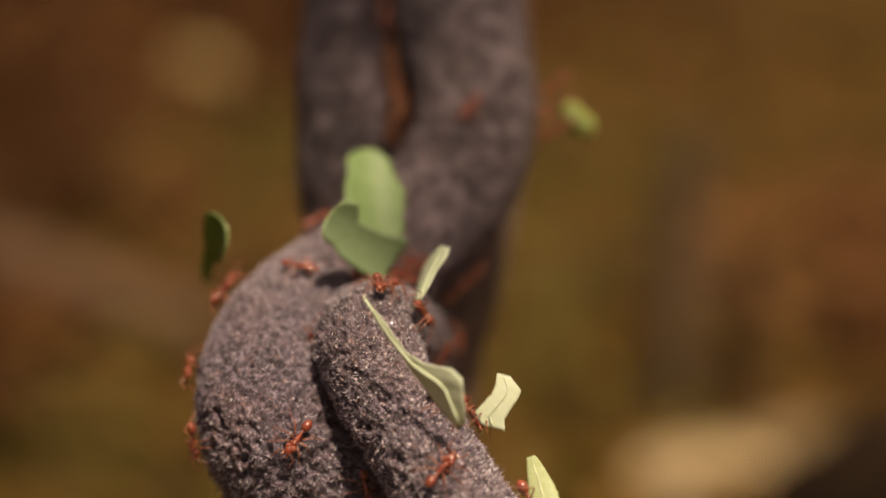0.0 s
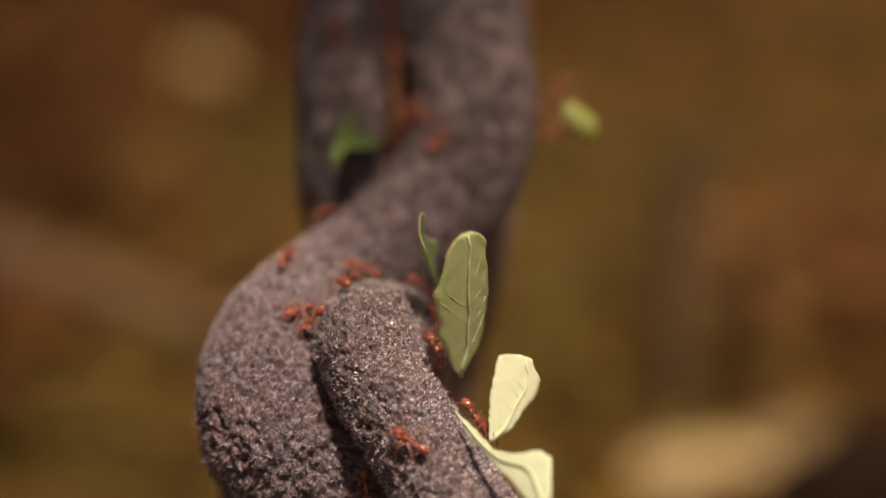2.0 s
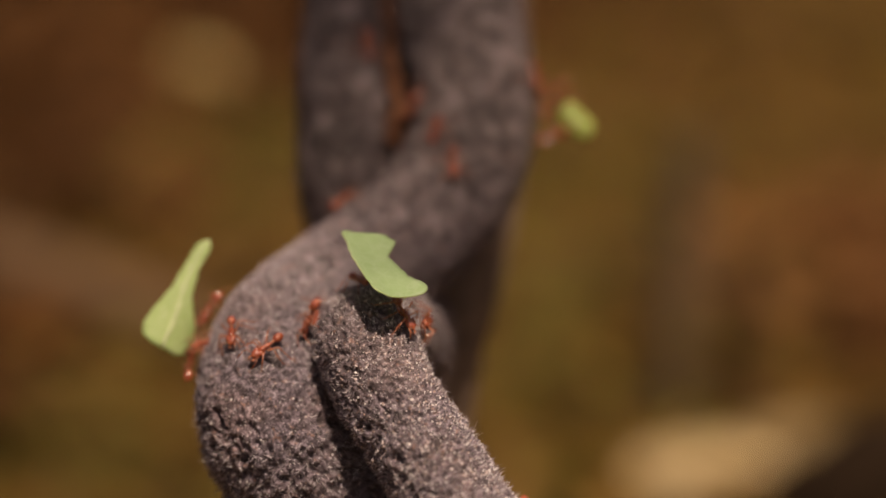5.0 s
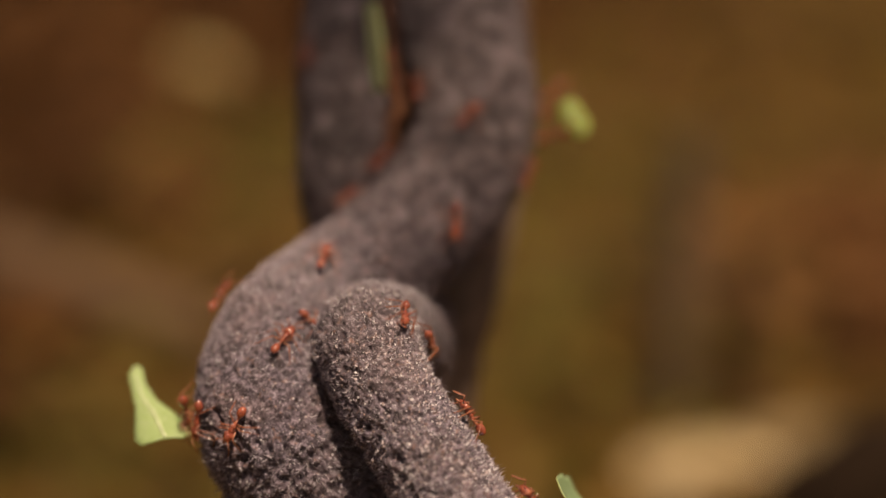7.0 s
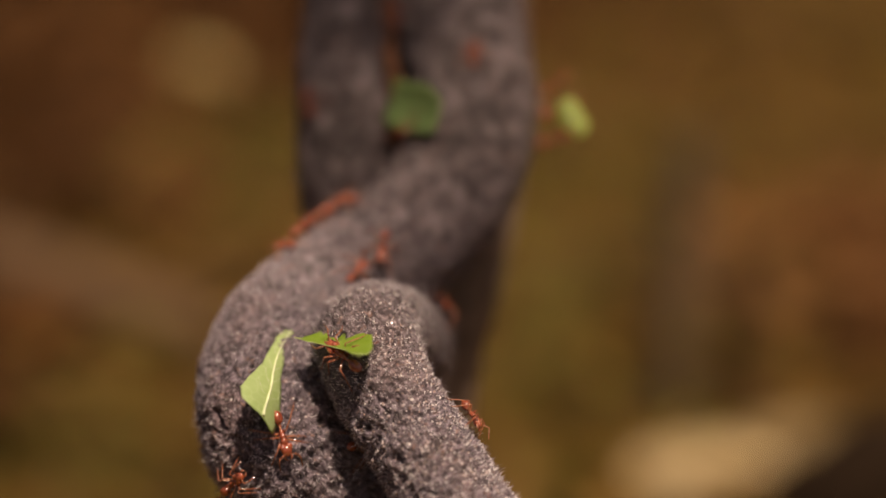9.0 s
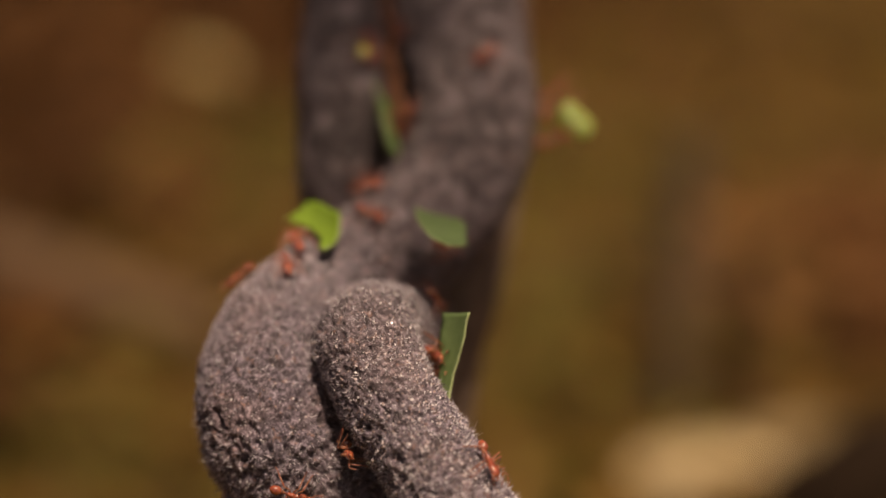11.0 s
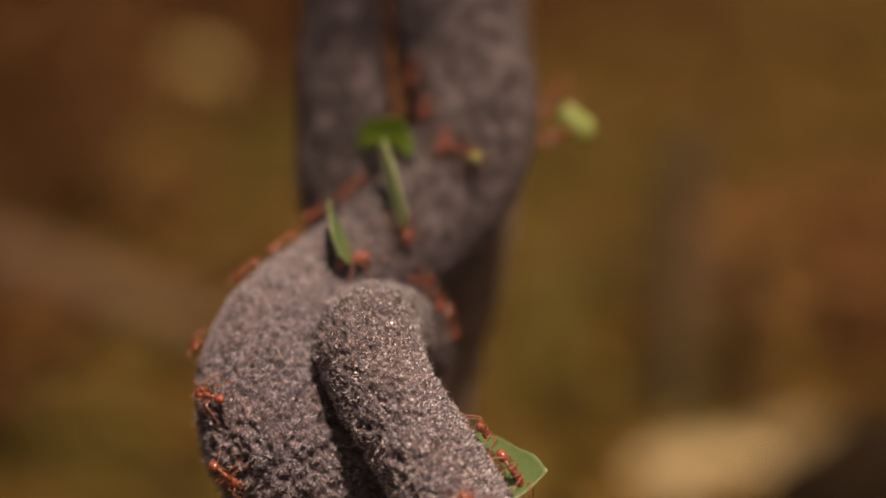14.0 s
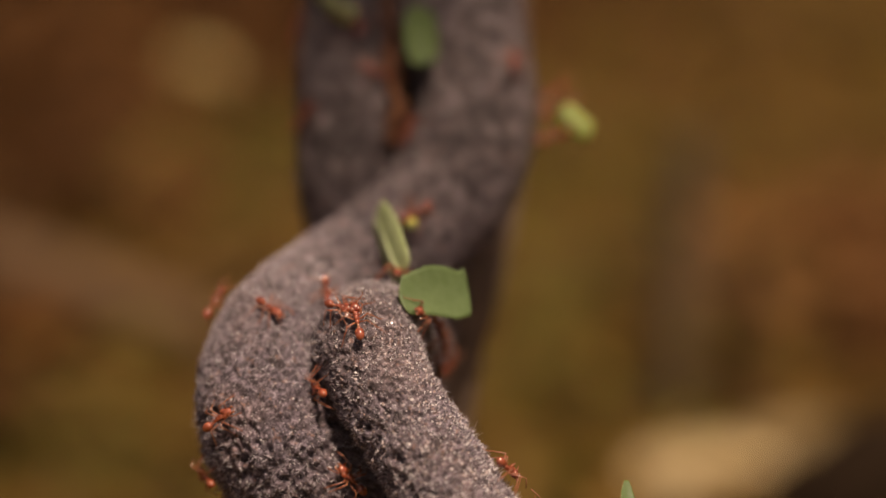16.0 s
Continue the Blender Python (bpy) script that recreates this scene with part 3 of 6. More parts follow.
# ---- ways of the ants over the bark: seconds, and millimetres ----
ANT_WAYS = {
    "carry_w": [(0, 2.9, -32.7, 370.7), (0.5, 7.7, -38.5, 365.7), (1, 11.8, -42.8, 360.9), (1.5, 16.4, -44.7, 356.0), (2, 19.5, -52.2, 352.0),
           (16, 19.7, -53.2, 335.7)],
    "carry_v": [(0, -0.8, -36.4, 374.8), (0.5, 5.1, -39.6, 369.0), (1, 7.3, -37.5, 365.9), (1.5, 10.0, -41.1, 363.2), (2, 12.7, -43.9, 359.7),
           (2.5, 16.1, -44.4, 355.7), (3, 17.8, -45.1, 351.1), (16, 17.0, -56.9, 342.1)],
    "carry_r": [(0, -5.7, -19.3, 384.1), (0.5, -8.1, -21.0, 387.2), (1, -4.7, -23.0, 381.8), (1.5, -2.3, -26.8, 377.4), (2, 3.6, -34.0, 370.1),
           (2.5, 10.8, -42.1, 362.2), (3, 17.6, -47.6, 357.5), (3.5, 17.7, -50.9, 358.4), (4, 19.7, -50.4, 351.0), (16, 20.1, -52.0, 340.9)],
    "carry_p": [(0, -9.0, 6.1, 382.7), (0.5, -10.7, 5.0, 383.9), (1, -13.0, 3.6, 384.9), (1.3, -10.4, 5.0, 383.2), (1.5, -5.0, -15.8, 383.0),
           (2, -3.6, -24.0, 379.2), (2.5, -1.3, -28.1, 376.0), (3, 0.8, -30.3, 373.3), (3.5, 6.3, -36.9, 367.3), (4, 12.3, -43.4, 360.3),
           (4.5, 17.3, -46.5, 357.1), (5, 17.5, -56.0, 354.4), (16, 15.8, -58.0, 347.1)],
    "carry_q": [(0, -15.7, 1.8, 385.5), (0.5, -19.6, -1.9, 385.6), (1, -16.6, -13.3, 388.4), (1.5, -9.9, 5.5, 383.3), (2, -4.6, -3.5, 381.7),
           (2.5, -3.4, -3.4, 380.0), (3, -4.7, 0.9, 380.6), (3.5, -7.2, 7.3, 380.7), (4, -13.9, 2.5, 384.5), (4.2, -13.7, -13.7, 388.9),
           (5, -9.6, -24.5, 387.4), (5.8, 3.2, -33.6, 370.6), (6.3, 10.4, -41.6, 362.7), (6.5, 12.2, -43.8, 360.7), (7, 17.3, -46.5, 357.1),
           (7.5, 17.5, -44.6, 350.1), (16, 15.2, -58.4, 349.0)],
    "carry_s": [(0, -40.5, -2.4, 381.9), (0.5, -37.6, 2.2, 383.9), (1, -31.3, 9.7, 387.0), (1.5, -17.5, 27.1, 392.1), (2, -14.4, 48.7, 395.6),
           (2.5, -11.6, 52.1, 398.1), (3, -11.6, 52.1, 398.1), (3.5, -21.8, 21.3, 390.5), (4, -33.3, 6.9, 386.3), (4.2, -36.1, 3.5, 384.9),
           (5.2, -43.7, -7.0, 377.7), (6.3, -45.3, -20.4, 370.7), (6.5, -45.4, -22.7, 365.7), (7, -45.7, -20.3, 365.5), (7.5, -45.7, -15.7, 371.7),
           (8, -40.1, -19.0, 379.3), (8.5, -31.1, -26.8, 376.8), (9, -28.6, -34.2, 367.1), (9.2, -28.0, -35.2, 364.2), (10, -23.8, -36.3, 354.2),
           (11, -18.7, -35.6, 344.7), (16, -17.2, -30.3, 331.5)],
    "carry_x": [(0, 13.1, -44.9, 359.5), (0.5, 19.0, -48.9, 354.6), (1, 19.9, -50.3, 348.8), (16, 20.1, -51.2, 345.9)],
    "carry_g": [(0, 20.3, -50.7, 340.1), (6.3, 19.7, -50.4, 351.0), (6.8, 17.7, -48.1, 357.7), (7.1, 13.6, -45.4, 358.8), (7.5, 9.5, -42.4, 364.2),
           (8, 5.3, -35.9, 368.3), (8.5, -10.8, -36.0, 378.7), (9, -15.4, -33.2, 380.3), (9.2, -19.8, -27.0, 383.9), (10, -23.9, -7.8, 384.7),
           (11.3, -28.5, 7.3, 388.8), (11.5, -29.9, 10.5, 387.8), (11.8, -30.9, 10.4, 387.2), (12, -27.5, 15.8, 388.1), (12.5, -15.7, 14.9, 392.7),
           (13, -5.6, 16.8, 392.6), (13.5, -5.1, 26.8, 398.9), (14, -9.3, 42.4, 398.2), (14.5, -10.6, 54.0, 399.6), (15, -15.0, 49.2, 399.1),
           (15.5, -15.3, 54.3, 410.8), (16, -20.2, 59.9, 421.0)],
    "carry_h": [(0, -16.4, 93.2, 437.8), (5.5, -16.2, 85.4, 435.4), (6.3, -15.4, 71.2, 429.0), (6.8, -15.0, 60.1, 419.1), (7, -14.7, 54.1, 409.7),
           (7.5, -11.4, 53.5, 401.9), (8, -14.4, 48.4, 393.3), (8.5, -7.7, 36.2, 400.3), (9, -4.7, 39.9, 404.9), (9.2, -5.4, 39.8, 404.1),
           (10.3, -8.3, 41.2, 400.4), (11.3, -11.6, 51.3, 395.1), (12, -9.0, 34.0, 398.8), (12.5, -11.0, 34.9, 396.8), (13, -15.6, 29.4, 393.3),
           (13.5, -14.3, 21.5, 394.3), (14, -8.0, 12.2, 389.9), (14.5, -6.9, 9.1, 385.2), (15, -8.8, 8.2, 386.3), (15.5, -2.9, 11.8, 381.4),
           (16, -9.0, -4.2, 384.8)],
    "carry_i": [(0, 9.4, 51.9, 385.7), (9.2, 9.4, 51.9, 385.7), (10.3, 9.6, 28.8, 381.9), (11.3, -5.3, 12.6, 388.5), (11.5, -7.6, 10.2, 387.6),
           (12, -18.0, 0.5, 386.2), (12.5, -21.7, -2.6, 386.4), (13, -22.2, -4.9, 385.4), (13.5, -19.6, -1.9, 385.6), (14, -18.8, 1.7, 387.4),
           (14.5, -15.1, 1.6, 384.9), (15, -10.0, -16.9, 388.6), (15.5, -5.6, -14.4, 384.3), (16, -3.5, -11.0, 379.8)],
    "carry_j": [(0, -7.2, 54.0, 346.5), (9.4, -7.2, 54.0, 346.5), (9.9, 2.0, 45.0, 356.0), (10.5, -1.9, -5.3, 374.5), (11.3, -2.6, -26.8, 378.2),
           (11.5, -2.0, -27.2, 377.0), (12, -0.2, -29.9, 374.8), (12.5, 0.5, -31.7, 374.3), (13, 2.7, -33.6, 371.4), (13.5, 5.4, -35.5, 368.0),
           (14, 9.8, -41.5, 363.6), (14.3, 13.2, -44.4, 359.2), (15, 16.5, -54.7, 358.6), (16, 17.5, -56.4, 352.7)],
    "carry_k": [(0, -19.8, 113.5, 444.6), (9.5, -19.4, 89.6, 437.5), (10.5, -17.7, 63.4, 424.2), (11.3, -17.5, 53.6, 411.3), (11.5, -16.9, 51.8, 407.6),
           (12, -11.9, 53.4, 403.1), (12.5, -8.1, 43.2, 401.0), (13, -6.4, 35.6, 401.4), (13.5, -3.5, 32.0, 401.8), (14, 3.8, 29.4, 401.1),
           (14.5, 10.6, 29.2, 395.9), (15, 6.9, 25.9, 395.7), (15.5, 2.0, 22.3, 394.9), (16, -5.4, 15.9, 391.9)],
    "carry_m": [(0, 20.5, 54.3, 404.6), (16, 20.5, 54.3, 404.6)],
    "carry_n": [(0, -9.2, 121.8, 443.5), (14.6, -10.3, 105.1, 436.2), (15.2, -11.4, 75.1, 428.2), (15.5, -12.2, 66.1, 422.7), (16, -4.7, 57.9, 415.6)],
    "watch_m": [(0, 20.3, 56.1, 407.8), (5, 20.3, 55.2, 407.2), (9, 20.3, 56.1, 407.8), (16, 20.3, 55.2, 407.2)],
    "helper_m": [(0, 19.8, 49.2, 401.4), (4, 19.5, 47.8, 401.5), (6.5, 19.8, 50.2, 399.9), (12, 19.7, 48.8, 400.0), (16, 19.7, 48.8, 400.0)],
    "f1": [(0, -26.4, -33.2, 367.9), (0.5, -32.4, -35.8, 360.1), (1, -38.5, -28.7, 351.4), (2, -38.0, -28.7, 350.6), (2.5, -38.7, -30.7, 354.1),
           (3, -42.1, -26.7, 357.1), (3.5, -45.0, -23.9, 364.5), (4, -45.6, -21.4, 366.8), (5, -45.5, -13.8, 372.7), (6.3, -43.4, -7.4, 378.4),
           (6.5, -43.1, -6.3, 378.9), (7, -42.4, -5.5, 380.0), (7.5, -34.7, 5.8, 385.4), (8, -30.9, 10.4, 387.2), (8.5, -25.4, 16.2, 389.5),
           (9, -21.0, 17.8, 391.6), (10, -13.2, 49.3, 393.2), (11.5, -5.3, 46.3, 407.6), (12.5, -5.3, 46.3, 407.6), (13, -4.9, 45.2, 407.6),
           (13.5, -2.7, 41.3, 407.6), (14, -2.7, 41.3, 407.6), (14.5, -4.7, 42.7, 406.5), (15, -4.7, 42.7, 406.5), (15.5, -5.8, 43.7, 405.5),
           (16, -5.8, 38.8, 403.2)],
    "f2": [(0, -43.5, -27.2, 363.2), (0.5, -42.6, -26.3, 358.1), (1, -40.4, -27.6, 354.0), (1.5, -40.4, -27.6, 354.0), (2, -37.2, -28.0, 348.8),
           (8, -37.2, -28.0, 348.8), (8.5, -39.3, -27.8, 352.1), (9, -36.6, -34.2, 360.9), (9.2, -34.5, -35.2, 360.5), (11.3, -26.3, -36.3, 358.2),
           (12, -28.0, -36.5, 356.0), (12.5, -28.2, -36.3, 359.7), (13, -32.4, -34.9, 365.3), (13.5, -36.5, -30.8, 371.8), (14, -40.4, -27.6, 372.8),
           (14.5, -43.7, -25.6, 369.5), (15, -45.7, -16.6, 371.1), (15.5, -44.8, -9.9, 375.6), (16, -42.4, -5.5, 380.0)],
    "f3": [(0, -45.4, -15.1, 372.9), (0.3, -45.7, -16.6, 371.1), (0.5, -43.7, -23.3, 372.3), (0.7, -39.0, -28.0, 373.7), (0.9, -30.4, -31.2, 372.4),
           (1, -26.9, -31.7, 370.4), (1.2, -24.4, -32.7, 367.1), (1.5, -20.7, -34.6, 358.2), (2, -17.9, -35.3, 350.6), (16, -15.1, -32.7, 334.3)],
    "f4": [(0, -15.0, -31.7, 355.8), (1, -14.4, -31.6, 355.0), (2, -15.0, -31.7, 355.8), (3, -14.4, -31.6, 355.0), (3.5, -14.9, -32.2, 354.6),
           (4, -15.6, -31.7, 356.5), (5, -15.4, -34.4, 349.8), (16, -14.1, -34.2, 341.3)],
    "f6": [(0, -27.9, -4.1, 387.4), (0.5, -21.8, -4.2, 385.6), (1, -24.0, -9.5, 383.7), (1.5, -25.5, -13.2, 382.4), (2, -28.2, -15.3, 382.7),
           (2.5, -24.0, -11.1, 382.7), (3, -26.6, -12.3, 383.6), (3.5, -25.7, -9.9, 384.5), (4, -26.0, -8.9, 385.1), (5, -24.8, -13.2, 381.9),
           (6.5, -24.8, -16.5, 380.0), (7, -24.7, -15.8, 380.3), (7.5, -24.3, -11.9, 382.5), (8, -23.6, -8.7, 384.0), (8.5, -22.2, -7.4, 383.8),
           (9, -17.3, -0.5, 384.9), (10, -16.0, 10.9, 391.4), (11.5, -17.9, 46.7, 392.2), (12, -21.0, 46.4, 393.5), (12.5, -22.4, 49.0, 403.0),
           (13, -16.5, 57.6, 416.9), (13.5, -15.4, 66.5, 425.9), (14, -16.2, 82.8, 434.6), (16, -17.3, 108.0, 442.5)],
    "f7": [(0, -12.4, -18.2, 389.5), (0.5, -12.3, -25.4, 387.9), (1, -9.6, -24.5, 387.4), (1.5, -18.8, -24.1, 387.0), (2, -17.6, -18.0, 388.8),
           (2.5, -13.9, 2.5, 384.5), (3, -12.9, -12.6, 388.6), (3.5, -16.0, 0.5, 384.6), (4, -18.7, -20.0, 388.2), (5, -22.5, -18.0, 383.8),
           (6.3, -28.8, -24.6, 377.7), (7, -36.6, -31.9, 370.0), (7.6, -39.9, -29.1, 354.5), (8, -36.0, -28.8, 347.4), (16, -33.2, -28.7, 343.7)],
    "f8": [(0, -0.1, -46.9, 367.0), (0.5, 1.8, -46.0, 367.8), (1, 1.3, -43.8, 369.6), (1.5, -2.5, -43.6, 370.3), (2, -3.4, -44.0, 369.8),
           (2.2, -9.1, -41.9, 369.3), (2.5, -10.4, -36.6, 378.1), (2.7, -11.8, -32.8, 382.1), (3, -14.2, -27.3, 386.9), (3.3, -16.5, -20.0, 389.2),
           (3.5, -20.4, -3.2, 385.3), (4, -25.3, -15.2, 381.1), (5, -32.2, -24.1, 378.8), (6.3, -37.2, -24.8, 377.5), (6.5, -39.5, -24.3, 376.6),
           (7, -43.3, -26.9, 368.2), (7.3, -43.5, -26.1, 360.5), (7.8, -38.5, -28.7, 351.4), (14.5, -35.5, -32.3, 351.1), (15, -38.2, -29.5, 351.7),
           (15.5, -37.1, -33.8, 358.7), (16, -41.8, -28.2, 357.9)],
    "f9": [(0, 1.1, 15.7, 365.0), (0.5, 1.1, 14.9, 364.1), (1, -4.7, -9.3, 382.8), (1.5, -2.3, -5.9, 377.4), (2, -2.7, -8.9, 375.6),
           (2.5, -3.1, -10.6, 376.4), (3, -3.1, -10.6, 376.4), (3.5, -2.4, -5.4, 372.0), (4, 4.0, -34.5, 369.7), (4.5, 10.1, -42.5, 363.4),
           (5, 13.8, -51.1, 357.8), (5.7, 13.0, -45.4, 359.8), (6.5, 4.0, -34.5, 369.7), (7, 4.9, -35.4, 368.8), (7.3, 0.7, -36.4, 373.6),
           (7.5, -4.6, -38.2, 375.7), (8, -13.5, -38.2, 371.1), (8.5, -17.1, -30.5, 360.5), (9, -16.9, -27.4, 362.7), (9.2, -17.1, -28.2, 362.6),
           (11.3, -15.1, -33.9, 366.1), (12, -14.1, -34.4, 364.7), (12.5, -15.3, -30.4, 357.8), (13, -15.0, -33.7, 351.6), (15, -15.4, -34.4, 349.8),
           (15.5, -16.3, -33.9, 353.3), (16, -17.3, -32.4, 357.9)],
    "f10": [(0, -2.4, -3.5, 369.9), (0.5, -1.6, 1.3, 367.5), (1, -5.7, -10.4, 384.3), (1.5, -4.5, -22.2, 381.0), (2, -4.1, -6.9, 381.6),
           (2.5, -1.3, -1.6, 372.2), (3, -4.7, -9.3, 382.8), (3.5, -2.8, -3.9, 379.1), (4, -2.7, -6.2, 378.9), (5, -5.2, -18.6, 383.0),
           (6.3, -6.7, -27.8, 383.6), (6.5, -6.2, -29.7, 382.2), (7, -4.8, -24.3, 382.2), (7.5, -2.3, -2.7, 369.5), (8, 1.6, -31.3, 372.2),
           (8.5, 2.5, -31.8, 370.8), (9, 3.2, -33.6, 370.6), (11, 6.5, -44.5, 366.5), (12, 6.4, -36.5, 367.0), (12.5, 6.7, -37.4, 366.8),
           (13, 5.3, -35.9, 368.3), (13.5, 3.6, -34.0, 370.1), (14, 5.3, -35.9, 368.3), (14.5, 7.3, -37.5, 365.9), (15, 7.8, -46.0, 365.2),
           (15.5, 7.3, -45.5, 365.6), (16, 9.7, -41.9, 363.9)],
    "f11": [(0, -6.6, 9.1, 384.5), (0.5, -9.0, 7.5, 385.4), (1, -9.5, 6.9, 385.2), (1.5, -9.1, -11.6, 387.2), (2, -16.1, 1.2, 385.4),
           (2.5, -19.8, -1.0, 386.3), (3, -19.6, 0.5, 387.1), (3.5, -23.0, -2.0, 387.2), (4, -23.3, -5.3, 385.7), (5, -14.8, -18.1, 389.6),
           (6.3, -8.6, -24.0, 386.9), (6.5, -7.1, -25.4, 385.1), (7, -7.1, -21.9, 386.1), (7.5, -15.4, -27.5, 386.6), (8, -21.5, -21.8, 385.1),
           (8.5, -26.2, -1.2, 388.1), (9, -30.1, 6.4, 388.2), (10, -36.6, 2.7, 384.7), (11.5, -38.7, -1.1, 383.7), (12, -38.6, 0.3, 383.4),
           (12.5, -37.6, 0.8, 384.2), (13, -32.3, 8.3, 386.6), (13.5, -28.8, 9.5, 388.6), (14, -25.4, 16.2, 389.5), (14.5, -26.2, 47.5, 392.0),
           (15, -32.8, 56.7, 393.2), (15.5, -32.3, 61.9, 407.6), (16, -31.1, 66.4, 418.4)],
    "f12": [(0, 1.0, 22.4, 374.4), (0.5, 6.0, 27.0, 377.8), (1, 6.4, 22.8, 390.6), (1.5, -1.3, 37.0, 405.8), (2, -4.0, 39.4, 405.3),
           (2.5, -3.9, 39.9, 405.8), (3, -5.0, 41.5, 405.5), (3.5, -9.9, 56.0, 400.8), (4, -12.5, 51.7, 400.5), (5, -13.1, 50.5, 398.6),
           (6.5, -13.2, 49.9, 396.5), (7, -11.0, 34.9, 396.8), (7.5, -14.4, 48.5, 394.5), (8, -21.0, 46.4, 393.5), (8.5, -24.0, 47.4, 397.2),
           (9, -24.6, 49.9, 403.9), (10, -27.0, 59.4, 417.3), (11, -28.2, 77.6, 430.4), (16, -30.0, 119.5, 442.1)],
    "f13": [(0, -14.0, 54.5, 409.5), (0.5, -14.4, 49.0, 396.7), (1, -11.5, 52.4, 399.1), (1.5, -11.5, 52.8, 400.0), (2, -12.0, 52.2, 400.3),
           (2.5, -11.5, 53.2, 401.0), (3, -11.9, 53.4, 403.1), (3.5, -11.4, 53.5, 401.9), (4, -14.9, 50.8, 403.2), (5, -7.4, 52.6, 404.8),
           (6.5, -1.7, 42.2, 409.1), (7, -5.9, 51.4, 409.2), (7.5, -4.3, 50.8, 411.5), (8, -6.4, 60.3, 414.2), (8.5, -10.4, 63.2, 416.3),
           (9, -10.5, 68.0, 422.0), (10, -9.7, 86.3, 429.8), (11, -6.8, 66.5, 418.2), (11.5, -5.5, 55.8, 412.8), (13.5, -5.5, 55.8, 412.8),
           (14, -4.9, 54.2, 412.7), (14.5, -6.6, 55.1, 409.5), (15, -5.4, 51.6, 410.3), (15.5, -11.7, 55.7, 407.6), (16, -16.7, 53.8, 411.2)],
    "f14": [(0, 6.4, 38.3, 408.6), (1, 6.4, 38.3, 408.6), (1.5, 4.3, 34.4, 405.3), (2, -2.7, 30.0, 401.1), (2.5, 6.0, 34.1, 404.8),
           (3, -1.5, 32.2, 402.7), (3.5, -2.5, 25.9, 398.8), (4, -4.2, 31.0, 401.1), (5, -0.8, 33.6, 403.8), (6.5, 1.9, 33.1, 404.1),
           (7, 5.6, 35.5, 406.2), (7.5, 7.9, 40.6, 410.3), (8, 8.0, 41.5, 411.0), (8.5, 6.2, 50.0, 417.0), (9, 7.1, 49.2, 416.5),
           (11.5, 8.9, 49.2, 416.3), (12, 8.9, 48.4, 415.8), (12.5, 5.6, 43.4, 412.6), (13, -0.4, 40.1, 408.4), (13.5, 1.5, 37.2, 407.1),
           (14, 0.6, 30.5, 402.1), (14.5, -1.4, 26.1, 399.0), (15, 7.5, 30.2, 400.4), (15.5, 11.7, 39.3, 407.4), (16, 14.8, 50.3, 414.0)],
    "f15": [(0, -12.8, 65.0, 422.4), (0.5, -13.8, 58.1, 415.2), (1, -18.2, 54.0, 412.2), (1.5, -22.9, 54.0, 412.3), (2, -22.6, 59.4, 420.0),
           (2.5, -26.2, 62.8, 421.9), (3, -28.3, 60.2, 416.8), (3.5, -26.5, 54.2, 410.1), (4, -21.8, 60.8, 421.9), (4.5, -21.6, 72.3, 430.8),
           (5.5, -28.8, 75.8, 429.0), (6.3, -28.8, 64.9, 421.4), (6.5, -29.3, 63.8, 419.4), (7, -27.1, 57.0, 413.9), (7.5, -28.3, 58.9, 415.1),
           (8, -27.5, 49.6, 399.2), (8.5, -22.5, 46.4, 392.1), (9, -25.9, 16.8, 389.0), (10, -31.8, 10.2, 386.5), (11.3, -28.5, -7.0, 386.5),
           (11.5, -28.2, -8.2, 386.1), (12, -31.8, 9.0, 386.8), (12.5, -32.7, 6.4, 386.8), (13, -33.3, 6.9, 386.3), (13.5, -34.2, 5.4, 385.9),
           (14, -30.8, 9.2, 387.4), (14.5, -27.7, 5.6, 389.1), (15, -33.7, 6.1, 386.1), (15.5, -24.3, -1.3, 387.8), (16, -22.8, -7.2, 384.4)],
    "f16": [(0, -41.0, -3.5, 381.5), (0.5, -36.3, -4.2, 385.6), (1, -31.7, -7.8, 386.3), (1.5, -31.0, -10.4, 385.5), (2, -29.3, 1.7, 388.4),
           (2.5, -31.2, -6.9, 386.6), (3, -28.0, -1.0, 388.1), (3.5, -30.4, 11.0, 387.3), (4, -38.5, -5.5, 384.2), (5, -37.9, -19.7, 380.3),
           (6.3, -35.1, -28.4, 375.3), (6.5, -34.7, -29.6, 374.1), (7, -29.6, -21.2, 380.1), (7.5, -27.3, -14.6, 382.7), (8, -32.3, -14.9, 383.7),
           (8.5, -32.0, -6.5, 386.6), (9, -27.1, 15.3, 388.6), (9.2, -25.3, 17.5, 389.3), (10.3, -16.4, 15.5, 392.7), (11.5, -13.1, 11.8, 391.4),
           (12, -13.5, 7.2, 388.6), (12.5, -16.3, 2.8, 386.9), (13, -12.6, 3.5, 384.2), (13.5, -8.4, -8.9, 386.1), (14, -4.9, 9.8, 381.5),
           (14.5, -2.6, 13.0, 377.4), (15, -1.6, 6.4, 375.4), (15.5, -3.2, -10.7, 378.4), (16, -1.9, -4.8, 373.6)],
    "f17": [(0, -24.5, 13.9, 390.4), (0.5, -29.6, 7.1, 388.4), (1, -32.3, 8.3, 386.6), (1.5, -24.7, 18.1, 389.5), (2, -21.2, 21.9, 390.7),
           (2.5, -28.8, 14.3, 387.7), (3, -28.3, 13.8, 388.2), (3.5, -22.9, 20.1, 390.1), (4, -23.1, 18.9, 390.3), (5, -19.7, 23.6, 391.3),
           (6.5, -17.5, 27.1, 392.1), (7, -18.3, 26.2, 391.7), (7.5, -20.7, 22.5, 390.9), (8, -20.4, 18.4, 391.8), (8.5, -16.6, 24.9, 393.2),
